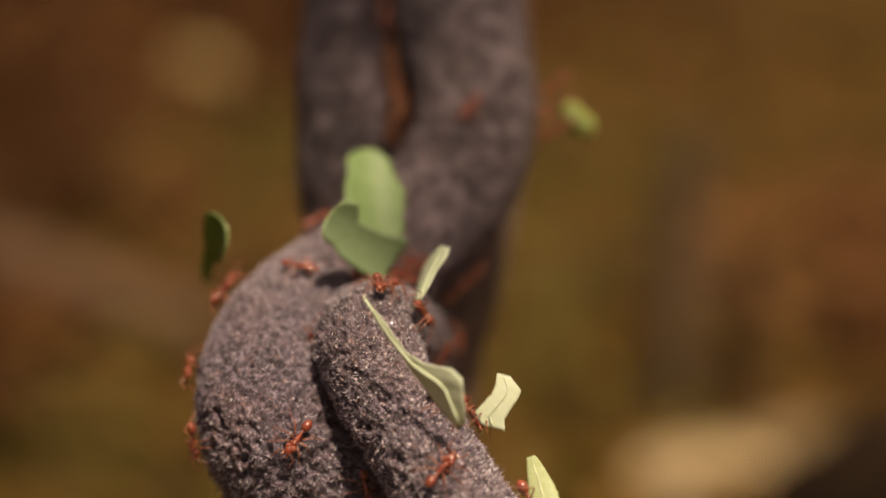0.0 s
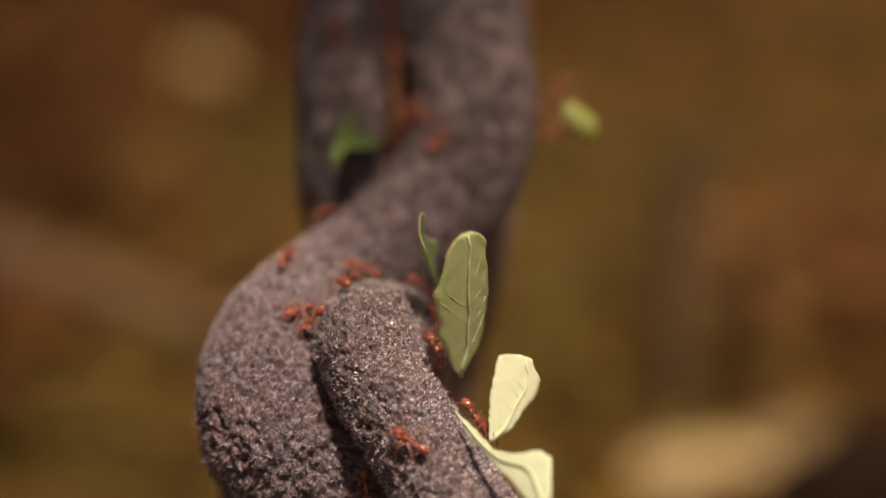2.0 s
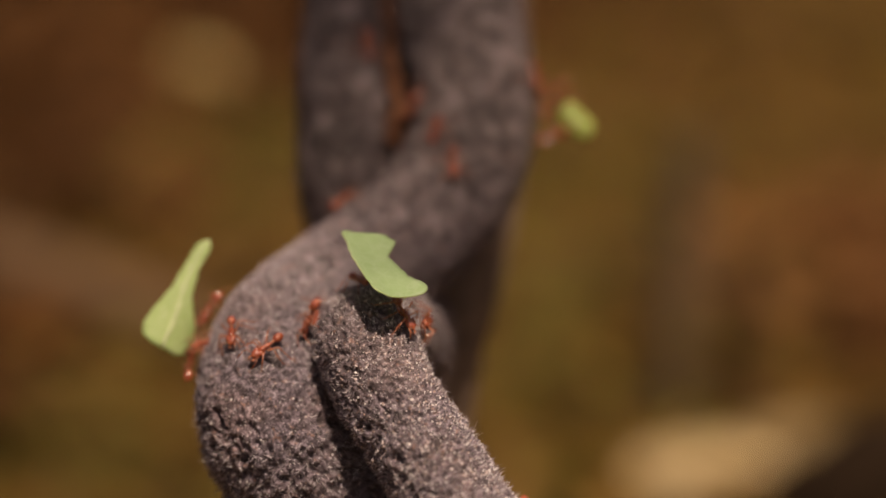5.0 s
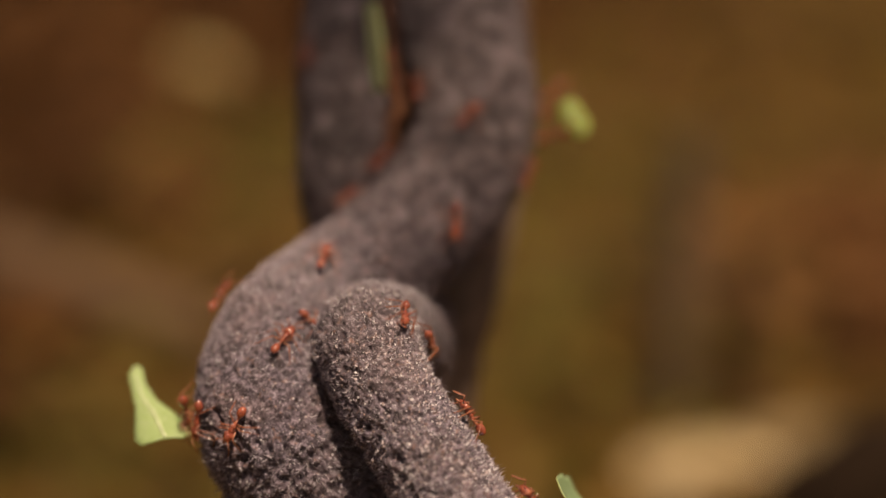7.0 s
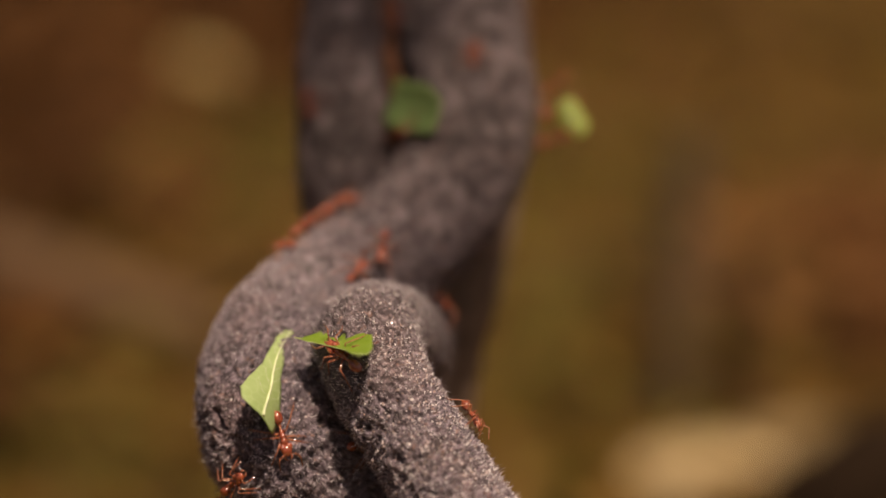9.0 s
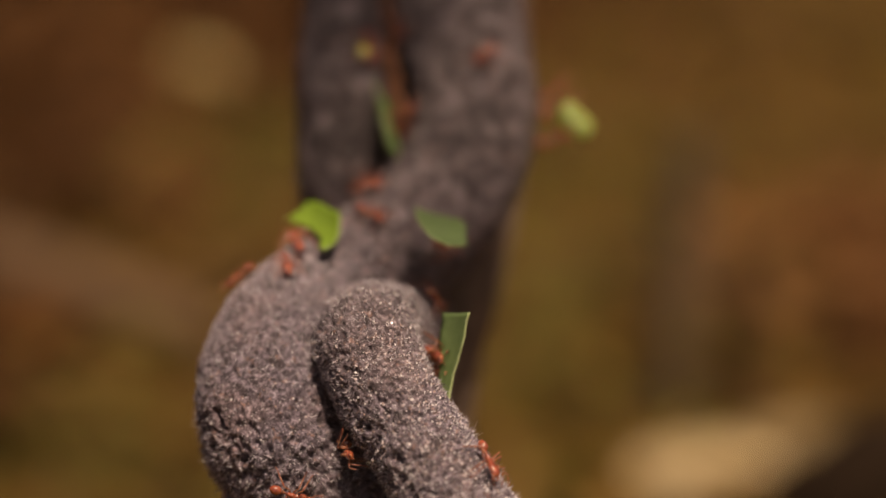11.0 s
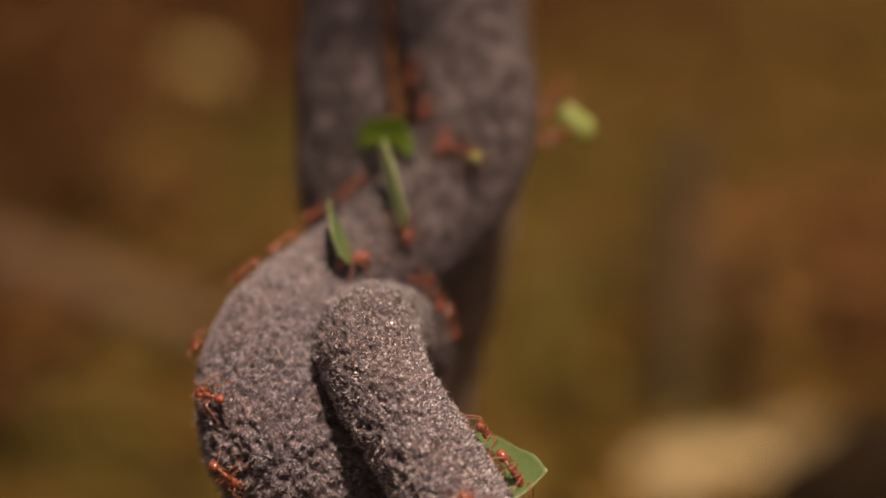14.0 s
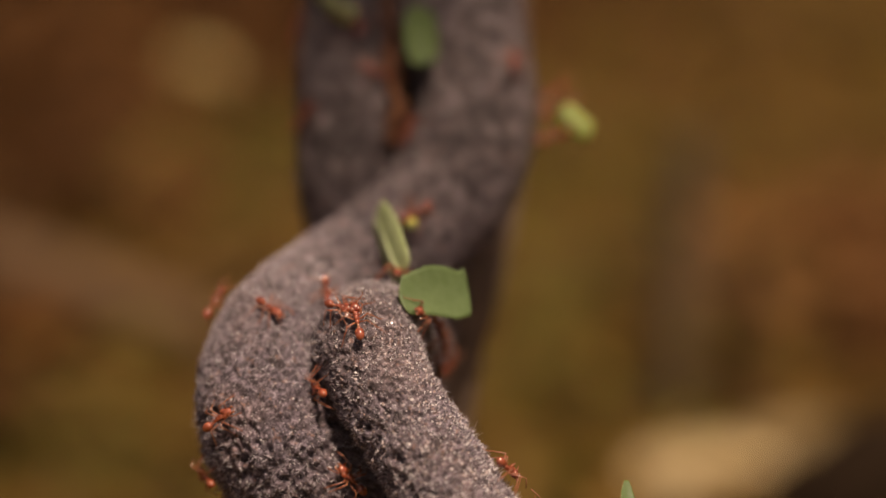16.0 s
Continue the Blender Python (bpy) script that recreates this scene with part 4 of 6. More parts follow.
           (9, -20.4, 17.2, 391.8), (10, -14.8, 28.2, 394.3), (11.5, -13.2, 21.4, 394.6), (12, -18.7, 25.7, 391.5), (12.5, -23.6, 18.3, 390.1),
           (13, -28.9, 13.0, 387.9), (13.5, -37.1, 1.8, 384.5), (14, -37.6, 2.2, 383.9), (14.5, -34.7, 4.6, 385.8), (15, -38.4, -7.1, 384.1),
           (15.5, -35.3, -13.2, 384.0), (16, -32.3, -14.9, 383.7)],
    "f18": [(0, 5.4, 26.3, 377.4), (1.5, 5.1, 26.9, 376.9), (2, 1.6, 16.8, 384.5), (2.5, -1.2, 16.5, 389.7), (3, -2.8, 19.8, 394.3),
           (3.5, 0.6, 30.5, 402.1), (4, 2.6, 37.6, 407.7), (5, 1.7, 26.2, 398.8), (6.5, 0.2, 18.7, 391.5), (7, 2.2, 19.6, 390.9),
           (7.5, -0.9, 14.8, 386.0), (8, -3.0, 0.7, 378.7), (8.5, -2.1, 1.9, 377.0), (9, -0.8, 15.2, 371.0), (10, -2.5, 3.3, 377.5),
           (11.5, -3.3, -0.9, 379.4), (12, -2.7, -7.6, 378.3), (12.5, -2.3, -3.7, 377.8), (13, -1.8, -2.5, 376.6), (13.5, -1.5, 3.3, 375.7),
           (14, -3.7, -5.1, 380.8), (14.5, -0.1, 14.6, 370.2), (15, -1.6, -29.5, 377.0), (15.5, -4.5, -22.2, 381.0), (16, -0.9, 7.4, 363.5)],
    "f19": [(0, -8.5, 84.0, 427.5), (1.5, -10.6, 66.5, 420.7), (2, -11.9, 60.5, 415.9), (2.5, -5.4, 59.7, 415.7), (3, 2.2, 57.1, 420.4),
           (3.5, 10.3, 60.9, 422.3), (4, 18.1, 58.8, 415.1), (5, 18.5, 52.2, 410.4), (6.5, 18.6, 46.8, 405.1), (7, 16.3, 38.0, 391.5),
           (7.5, 8.9, 28.9, 397.8), (8, 1.9, 23.1, 395.8), (8.5, -11.0, 24.0, 396.0), (9, -14.0, 5.7, 387.7), (10, -4.7, -14.4, 382.5),
           (11.3, -1.9, 3.3, 365.3), (11.5, -2.2, -26.3, 377.0), (12, 0.7, 26.4, 351.8), (12.5, -0.7, 1.3, 372.1), (13, -1.4, 0.1, 369.4),
           (13.5, 1.3, 22.6, 358.1), (14, -0.8, 2.2, 373.7), (14.5, -2.4, 15.3, 374.7), (15, 0.7, 26.4, 351.8), (15.5, 0.9, 15.7, 366.6),
           (16, -5.6, -17.9, 384.1)],
    "f20": [(0, -38.5, 1.1, 365.5), (11.4, -38.5, 1.1, 365.5), (12.2, -45.0, -13.6, 374.7), (12.5, -45.0, -13.6, 374.7), (12.8, -45.6, -14.7, 372.2),
           (13, -45.7, -17.5, 370.6), (13.3, -45.5, -21.6, 364.4), (13.5, -43.5, -26.1, 360.5), (13.8, -39.6, -32.0, 360.5), (14, -35.3, -34.8, 361.8),
           (14.5, -39.1, -31.6, 357.0), (15, -42.6, -26.3, 358.1), (15.5, -44.6, -24.4, 362.7), (16, -39.4, -30.3, 370.1)],
    "f21": [(0, -39.0, 4.4, 369.1), (13.2, -39.0, 4.4, 369.1), (14, -45.0, -11.0, 375.1), (14.5, -45.0, -13.6, 374.7), (15, -36.4, -21.9, 379.6),
           (15.5, -24.3, -8.6, 384.5), (16, -17.8, -24.2, 387.6)],
    "f22": [(0, 9.0, -54.9, 357.9), (13.8, 7.3, -53.3, 360.5), (14.5, 1.4, -48.7, 365.2), (15, -6.9, -41.5, 372.0), (15.3, -10.9, -36.7, 377.8),
           (15.5, -14.9, -31.4, 383.0), (16, -14.4, -28.6, 385.9)],
    "f23": [(0, 11.2, -59.1, 356.2), (14.2, 5.3, -53.3, 360.8), (14.6, -0.3, -48.2, 365.5), (15, -8.3, -42.0, 370.1), (15.5, -16.0, -34.6, 377.0),
           (16, -20.1, -29.4, 375.0)],
    "f24": [(0, 6.0, 97.8, 439.7), (6.5, 6.0, 83.8, 434.0), (7.5, 8.0, 64.8, 424.8), (8, 7.9, 55.6, 420.1), (8.5, 7.2, 63.0, 424.0),
           (9, 5.7, 77.8, 431.4), (16, 5.9, 103.6, 442.0)],
    "f25": [(0, -10.5, 56.0, 404.0), (0.5, -9.0, 60.6, 401.6), (1, -7.1, 43.1, 403.0), (1.5, -6.8, 44.2, 403.9), (2, -6.1, 42.6, 404.5),
           (2.5, -11.8, 54.8, 405.8), (3, -10.6, 54.0, 399.6), (3.5, -11.8, 54.3, 404.9), (4, -17.7, 50.6, 405.8), (5, -18.1, 56.1, 415.5),
           (6, -15.4, 69.5, 427.9), (16, -14.4, 111.1, 442.1)],
    "f28": [(0, -23.5, 26.5, 375.7), (5.2, -23.5, 26.5, 375.7), (6, -25.5, -6.3, 386.2), (6.5, -24.4, -5.8, 386.0), (7, -22.8, -0.3, 387.8),
           (7.5, -25.5, 5.9, 389.6), (8, -24.5, 13.9, 390.4), (8.5, -25.5, 15.0, 389.7), (9, -26.0, 15.5, 389.3), (10, -20.2, 23.0, 391.1),
           (11.3, -17.9, 46.7, 392.2), (12, -11.0, 36.0, 396.6), (13, -14.2, 29.9, 394.4), (14, -17.0, 27.7, 392.4), (14.5, -25.5, 47.1, 392.0),
           (15, -27.6, 48.3, 393.2), (16, -25.4, 49.3, 401.7)],
    "f29": [(0, -7.3, 7.9, 383.3), (0.5, -4.9, 10.0, 382.9), (1, -9.1, -16.1, 388.0), (1.5, -9.5, -14.5, 388.1), (2, -15.3, 1.6, 385.1),
           (2.5, -19.9, -2.4, 385.5), (3, -20.7, -2.0, 386.2), (3.5, -24.3, -10.2, 383.5), (4, -27.1, -16.5, 381.6), (4.6, -36.3, -21.8, 379.7),
           (5.4, -41.9, -1.6, 367.6), (16, -39.0, 0.9, 365.9)],
    "f30": [(0, -10.7, -19.2, 389.0), (0.5, -6.4, -7.4, 384.4), (1, -6.9, -20.4, 386.1), (1.5, -5.3, -17.4, 383.3), (2, -3.3, -8.9, 379.9),
           (2.5, 1.1, 15.0, 365.0), (3.3, -7.8, 53.0, 348.0), (16, -7.8, 53.0, 347.0)],
    "f31": [(0, -23.0, -17.4, 379.1), (0.4, -16.9, -21.8, 388.8), (0.75, -14.5, -21.7, 389.3), (1, -16.1, -21.8, 389.0), (1.5, -19.6, -21.7, 387.3),
           (2, -22.5, -19.1, 383.8), (2.5, -21.0, -9.4, 374.9), (16, -21.0, -10.6, 374.6)],
    "carry_o": [(0, 16.9, -57.1, 344.1), (14.8, 17.0, -57.1, 349.3), (15.5, 17.1, -44.1, 349.1), (16, 16.1, -44.0, 354.0)],
}

# ---- ways of the leaf pieces: seconds, millimetres and degrees ----
LEAF_WAYS = {
    "leaf_p": [(0, -11.6, 0.2, 386.0, 39, 8, 16), (0.3, -10.8, 0.1, 386.5, 39, 7, 22), (0.5, -10.7, 0.2, 387.3, 49, 26, 52),
           (0.6, -11.0, -0.2, 387.0, 40, 5, 24), (0.8, -12.2, -1.3, 386.8, 40, 13, 35), (1, -14.6, -2.5, 386.4, 49, 30, 61),
           (1.3, -12.8, 1.2, 386.5, 70, -17, 101), (1.5, -6.8, -17.4, 386.6, 82, -19, 117), (1.7, -1.0, -19.1, 384.7, 73, 0, 155),
           (1.85, 1.3, -24.8, 381.2, 79, -2, 179), (2, 3.7, -27.3, 376.1, 84, 3, -141), (2.2, 4.4, -28.5, 375.0, 86, -9, -169),
           (2.5, 6.2, -30.9, 373.5, 81, -3, -138), (3, 8.6, -34.3, 372.7, 101, -1, -111), (3.25, 11.7, -37.2, 367.6, 82, -6, -50),
           (3.4, 14.1, -39.6, 364.3, 62, 2, -3), (3.5, 15.7, -41.2, 362.1, 55, 15, 27), (4, 30.3, -62.2, 360.9, 102, -16, -9),
           (4.2, 29.7, -59.8, 355.7, 104, -4, -17), (5, 25.9, -80.5, 354.1, 109, -6, -3), (16, 23.3, -82.4, 347.1, 108, -4, -3)],
    "leaf_q": [(0, -10.4, 1.6, 386.6, 85, -46, 46), (0.5, -16.9, -1.6, 386.9, 68, -43, 76), (0.75, -18.9, -6.1, 388.2, 40, -13, 53),
           (1, -20.8, -10.5, 389.5, 5, 1, 20), (1.25, -15.9, -5.2, 391.0, 36, -22, 66), (1.5, -11.8, 4.3, 390.2, 46, -38, 127),
           (2, -1.8, -4.1, 387.3, 74, -45, 101), (2.5, -3.8, -3.7, 384.1, 91, -28, 66), (3, -8.8, -0.6, 384.4, 108, -16, 24),
           (3.25, -9.4, -1.2, 384.5, 71, -9, 27), (3.5, -10.0, -1.8, 384.6, 34, -2, 25), (4, -13.9, -6.0, 388.6, 21, -30, 54),
           (4.2, -13.7, -16.0, 391.7, 14, -19, 45), (5, -7.9, -30.7, 392.6, 17, 11, 26), (5.8, 5.2, -37.6, 377.3, 21, 52, 13),
           (6.3, 14.4, -43.6, 364.9, -8, 69, -26), (6.5, 14.4, -44.8, 365.3, -39, 48, -55), (7, 21.5, -42.4, 359.0, -36, 41, -38),
           (7.5, 23.2, -48.0, 344.0, 3, 58, -8), (16, 22.2, -61.9, 342.0, 4, 57, -7)],
    "leaf_s": [(0, -42.5, -0.3, 396.3, -96, -35, 125), (0.3, -42.9, 2.1, 397.0, -95, -43, 130), (0.4, -42.6, 2.7, 396.4, -52, -39, 144),
           (0.5, -40.0, 3.9, 395.1, -17, -59, 178), (0.75, -34.5, 8.1, 396.9, -31, -44, 146), (1, -29.0, 12.3, 398.8, -51, -36, 115),
           (1.25, -21.1, 19.8, 399.5, -15, -53, 114), (1.5, -13.3, 27.3, 400.3, 43, -64, 88), (2, -18.1, 43.6, 403.1, -6, -47, 177),
           (2.55, -16.4, 45.2, 404.6, -6, 15, 162), (2.63, -17.9, 41.1, 404.4, -61, 5, 138), (2.72, -18.7, 26.4, 407.3, -110, -20, 131),
           (2.8, -20.5, 28.7, 405.3, -170, -40, 150), (3, -24.3, 24.5, 401.1, 169, -52, 145), (3.3, -30.7, 32.7, 390.2, 128, -47, 146),
           (3.5, -29.9, 6.2, 396.0, 123, -46, 155), (4, -39.2, 4.2, 389.0, 140, -45, 153), (4.2, -44.2, -1.1, 388.2, 113, -42, 168),
           (5.2, -54.5, -12.8, 372.9, 126, -27, 177), (6.3, -52.0, -23.0, 369.1, 133, 1, -174), (6.5, -50.0, -25.4, 362.6, 92, 6, -171),
           (7, -52.2, -24.9, 361.9, 164, 9, -165), (7.1, -51.3, -22.7, 366.5, 157, 79, -160), (7.15, -50.8, -21.6, 368.8, -27, 65, 24),
           (7.2, -50.4, -20.6, 371.0, -31, 30, 28), (7.5, -48.7, -17.7, 374.9, -17, 20, 40), (8, -40.5, -21.5, 384.3, 12, 73, 40),
           (8.2, -35.5, -25.7, 383.3, 91, 65, 102), (8.3, -34.5, -29.2, 386.4, 162, 29, 162), (8.4, -33.6, -32.6, 389.4, -173, -22, 165),
           (8.6, -30.9, -42.3, 389.0, -166, -45, 148), (8.8, -33.3, -42.2, 378.7, 158, -43, 162), (9, -32.6, -38.9, 374.4, 157, -51, -175),
           (9.2, -27.1, -43.0, 375.0, 157, -23, 179), (10, -22.5, -51.0, 362.5, 153, -9, -170), (10.6, -19.5, -55.8, 354.4, 164, -4, -169),
           (11, -17.8, -56.0, 345.7, 160, 3, -164), (16, -17.3, -36.4, 323.5, 138, -3, -167)],
    "leaf_r": [(0, -4.2, -21.6, 388.1, 156, 47, 152), (0.5, -6.7, -22.6, 390.7, 155, 51, 148), (0.8, -3.7, -25.8, 387.4, 148, 26, 144),
           (1, -0.7, -26.7, 382.3, 125, 19, 141), (1.5, 3.6, -30.8, 373.6, 114, -7, 139), (2, 9.8, -38.3, 368.0, 116, -24, -168),
           (2.5, 17.2, -53.5, 364.5, 115, -14, 169), (3, 18.8, -52.2, 361.2, 137, -17, 166), (3.5, 23.2, -55.7, 355.4, 132, -14, 165),
           (4, 21.8, -54.7, 348.1, 140, -8, 170), (16, 22.0, -56.2, 337.9, 139, -8, 169)],
    "leaf_v": [(0, 2.8, -46.1, 375.2, 80, 42, 136), (0.5, 5.5, -42.7, 374.7, 91, 55, 150), (0.62, 7.5, -42.6, 373.9, 102, 57, 161),
           (0.75, 9.7, -42.6, 373.0, 114, 58, 174), (0.88, 11.9, -42.6, 372.1, 126, 58, -172), (1, 13.8, -44.4, 372.2, 137, 56, -161),
           (1.5, 15.9, -43.9, 364.0, 154, 24, -170), (2, 16.4, -61.2, 367.6, 156, 51, -167), (2.5, 17.5, -62.6, 366.8, 170, 50, -164),
           (3, 19.7, -46.7, 355.6, -173, 38, -162), (3.5, 21.7, -49.4, 349.4, -173, 33, -166), (16, 21.6, -59.6, 343.5, -166, 36, -161)],
    "leaf_w": [(0, 8.8, -36.0, 370.3, 117, -8, 163), (0.5, 12.4, -42.5, 362.1, 163, 17, -180), (1, 15.3, -44.1, 364.2, 145, -4, 171),
           (1.5, 22.1, -46.7, 359.5, 150, -7, 166), (2, 28.4, -54.5, 354.6, 160, 0, 169), (16, 28.8, -55.0, 339.4, 160, 0, 168)],
    "leaf_x": [(0, 17.6, -48.1, 359.5, 144, 23, 177), (0.3, 21.9, -50.5, 356.7, 140, 30, 179), (0.6, 24.5, -54.7, 353.7, 151, 33, -178),
           (16, 24.8, -54.8, 344.9, 140, 30, 180)],
    "leaf_g": [(0, 27.0, -56.0, 334.3, 17, -2, 15), (6.3, 28.6, -55.7, 345.4, 18, -6, 17), (6.8, 30.4, -53.5, 353.4, -2, -6, 37),
           (7.1, 31.3, -49.2, 360.1, -27, -27, 66), (7.5, 21.6, -51.5, 369.1, -36, -63, 78), (7.8, 21.3, -42.8, 363.5, 22, -43, 34),
           (8, 19.1, -38.5, 367.2, 27, -29, 50), (8.2, 15.4, -42.6, 373.4, 29, -32, 49), (8.3, 12.0, -44.2, 381.5, 3, -23, 58),
           (8.5, -1.0, -40.1, 388.2, -51, -52, 121), (8.8, -4.9, -42.8, 386.8, 1, -54, 48), (9, -13.2, -39.2, 385.7, -8, 7, 41),
           (9.2, -15.2, -37.3, 390.3, -7, 3, 22), (10, -20.5, -13.1, 388.8, 9, 11, 23), (11.3, -21.2, 1.7, 392.0, -1, -47, 37),
           (11.5, -21.6, 3.2, 391.6, 6, -61, 44), (11.65, -24.0, 3.8, 391.4, 4, -25, 37), (11.8, -26.4, 4.4, 391.2, -3, 11, 29),
           (12, -27.8, 6.6, 391.8, 22, 37, 37), (12.1, -24.1, 6.3, 392.0, 92, 73, 106), (12.2, -20.2, 3.7, 392.9, 168, 39, -179),
           (12.35, -20.3, 2.1, 395.0, 169, -24, 161), (12.5, -20.2, -1.7, 397.8, -117, -71, 80), (12.67, -14.7, 1.7, 396.9, 167, -31, 150),
           (12.83, -9.0, 5.0, 395.9, 152, 24, 157), (13, -3.5, 6.0, 395.8, 110, 77, 126), (13.25, -2.0, 15.7, 398.1, 18, 35, 40),
           (13.5, -0.5, 23.0, 401.1, 4, -21, 38), (14, -6.1, 29.1, 402.9, -16, -60, 57), (14.25, -7.3, 31.0, 403.0, 3, -25, 41),
           (14.5, -8.6, 32.6, 403.2, 11, 12, 38), (15, -15.7, 33.5, 404.1, 30, 44, 37), (15.5, -14.8, 46.1, 413.9, 102, 46, 135),
           (16, -19.5, 55.2, 424.4, 96, 67, 133)],
    "leaf_h": [(0, -16.2, 89.8, 437.2, 68, 52, 69), (5.5, -15.9, 82.0, 434.6, 67, 53, 69), (6.3, -15.3, 65.3, 427.4, 93, 63, 98),
           (6.8, -14.3, 42.4, 419.3, 99, 69, 105), (7, -14.1, 47.7, 409.4, 90, 21, 108), (7.5, -8.7, 41.1, 404.5, 86, 44, 108),
           (8, -14.1, 32.6, 397.8, 104, 44, 113), (8.5, -7.3, 29.2, 402.5, 28, 36, 39), (8.65, -5.0, 31.4, 405.6, 11, 4, 28),
           (8.8, -2.8, 33.5, 408.8, -2, -30, 27), (9, -0.7, 31.6, 408.7, -11, -68, 44), (9.2, -1.6, 30.9, 408.9, -12, -65, 37),
           (9.75, -5.2, 31.2, 405.5, 12, -8, 25), (10.3, -8.7, 31.4, 402.1, 33, 49, 38), (11.3, -11.4, 33.1, 400.6, 59, 55, 63),
           (11.5, -11.2, 35.5, 399.4, 70, 50, 71), (12, -8.4, 27.2, 401.1, 71, 51, 99), (12.3, -9.8, 25.4, 400.0, 120, 46, 152),
           (12.5, -13.4, 30.5, 397.6, 143, 18, 175), (13, -19.2, 26.2, 393.2, 145, 9, -175), (13.3, -15.8, 17.2, 396.1, 137, 39, 167),
           (13.5, -13.9, 15.9, 396.4, 102, 57, 126), (14, -7.8, 8.6, 391.8, 78, 48, 95), (14.5, -5.3, -2.6, 389.0, 129, 65, 125),
           (15, -8.2, -9.4, 394.3, -7, 64, 0), (15.5, -1.0, -8.4, 390.6, 2, 53, 10), (16, -7.7, -6.5, 387.3, 106, 68, 126)],
    "leaf_i": [(0, 8.8, 73.3, 380.0, -14, 15, -6), (9.2, 8.8, 73.3, 380.0, -14, 15, -6), (10.3, 9.3, 6.3, 390.4, 14, 60, 10),
           (11.3, -4.2, -5.8, 394.2, -6, 7, 10), (11.5, -7.3, -2.4, 393.4, -23, 41, -11), (11.75, -12.1, -4.7, 394.1, -66, 71, -63),
           (12, -17.0, -7.5, 394.9, -145, 54, -151), (12.5, -21.2, -6.1, 393.3, 55, 79, 55), (13, -22.8, -11.9, 391.7, 77, 80, 63),
           (13.25, -21.0, -9.3, 390.1, 88, 36, 59), (13.5, -19.2, -6.7, 388.5, 99, -7, 49), (13.75, -19.4, -4.0, 389.6, 70, 31, 52),
           (14, -19.4, -4.5, 391.8, 16, 62, 20), (14.5, -16.8, -2.0, 389.0, 38, 42, 24), (15, -10.7, -17.7, 395.0, -73, 75, -112),
           (15.5, -8.3, -14.9, 388.7, -26, 56, -67), (16, -7.8, -19.9, 389.4, -16, 49, -73)],
    "leaf_j": [(0, -11.4, 27.6, 358.9, -89, 8, -175), (9.4, -11.4, 27.6, 358.9, -89, 8, -175), (9.9, -10.2, 26.5, 360.7, -103, 11, -174),
           (10.2, -4.2, 9.7, 369.6, -112, -15, 154), (10.5, 1.7, -7.0, 378.5, -105, -42, 117), (10.9, 3.3, -16.6, 383.7, -76, 6, 119),
           (11.3, 4.8, -26.1, 388.8, -31, 44, 151), (11.5, 7.2, -26.5, 386.4, -13, 48, 163), (12, 7.6, -28.3, 387.3, 23, 70, -163),
           (12.2, 7.8, -30.2, 385.7, -35, 52, 147), (12.5, 2.6, -30.7, 384.8, -165, 89, 23), (12.54, 3.8, -31.7, 383.4, -77, 65, 85),
           (12.58, 4.9, -36.9, 383.7, -61, 41, 72), (12.62, 5.9, -46.6, 386.1, -37, 24, 48), (12.66, 7.5, -34.9, 378.9, -9, 17, 20),
           (12.8, 9.3, -36.4, 375.2, 33, -12, 45), (13, 13.1, -36.4, 375.3, 66, -40, 24), (13.3, 12.5, -42.2, 374.2, 57, -27, 31),
           (13.5, 11.8, -46.1, 368.3, 67, -5, 27), (13.75, 13.5, -45.5, 365.5, 35, -19, 21), (14, 15.2, -44.8, 362.7, 1, -34, 23),
           (14.3, 19.6, -47.5, 359.4, -15, -41, 34), (15, 21.3, -59.1, 355.2, -5, -20, 15), (16, 21.3, -61.0, 348.8, -2, -18, 14)],
    "leaf_m": [(0, 26.2, 50.2, 405.6, -107, -51, 6), (4, 26.0, 48.5, 405.7, -125, -45, 33), (6.5, 26.8, 51.7, 406.4, -118, -28, 22),
           (9, 26.5, 51.8, 406.6, -117, -26, 21), (11.5, 26.0, 49.9, 405.6, -120, -43, 26), (16, 25.8, 50.7, 405.0, -119, -47, 15)],
    "leaf_n": [(0, -10.4, 118.7, 443.8, 75, 14, 59), (14.6, -11.5, 101.6, 435.3, 54, 36, 48), (15.2, -13.0, 71.2, 426.2, 70, 20, 58),
           (15.5, -12.3, 54.9, 421.8, 33, 32, 30), (16, -4.1, 48.8, 415.4, 63, -3, 12)],
    "bud_k": [(0, -19.9, 111.1, 446.9, 71, 23, 0), (9.5, -18.9, 87.5, 440.2, 71, 27, -2), (10.5, -17.9, 60.1, 425.9, 64, 27, -3),
           (11.5, -17.4, 48.2, 409.9, 51, 22, -3), (12, -12.2, 48.5, 406.0, 46, 14, -2), (12.5, -8.8, 35.4, 402.8, 42, 14, -3),
           (13, -7.0, 33.0, 403.8, 41, 14, -3), (13.5, -4.9, 29.5, 403.9, 41, 16, -4), (14, 5.9, 24.1, 401.6, 7, 60, -33),
           (14.5, 11.2, 23.3, 393.6, 17, 52, -27), (15, 5.5, 19.1, 395.0, 41, 20, -8), (15.5, -0.2, 15.0, 394.5, 32, 23, -8),
           (16, -6.5, 9.1, 391.8, 36, 16, -5)],
    "leaf_o": [(0, 34.8, -62.9, 336.8, 31, 25, -3), (14.8, 33.7, -61.8, 344.9, 40, 18, 3), (15.5, 34.2, -47.9, 347.4, 24, 11, 5),
           (16, 33.5, -47.5, 353.3, 40, 5, 11)],
}


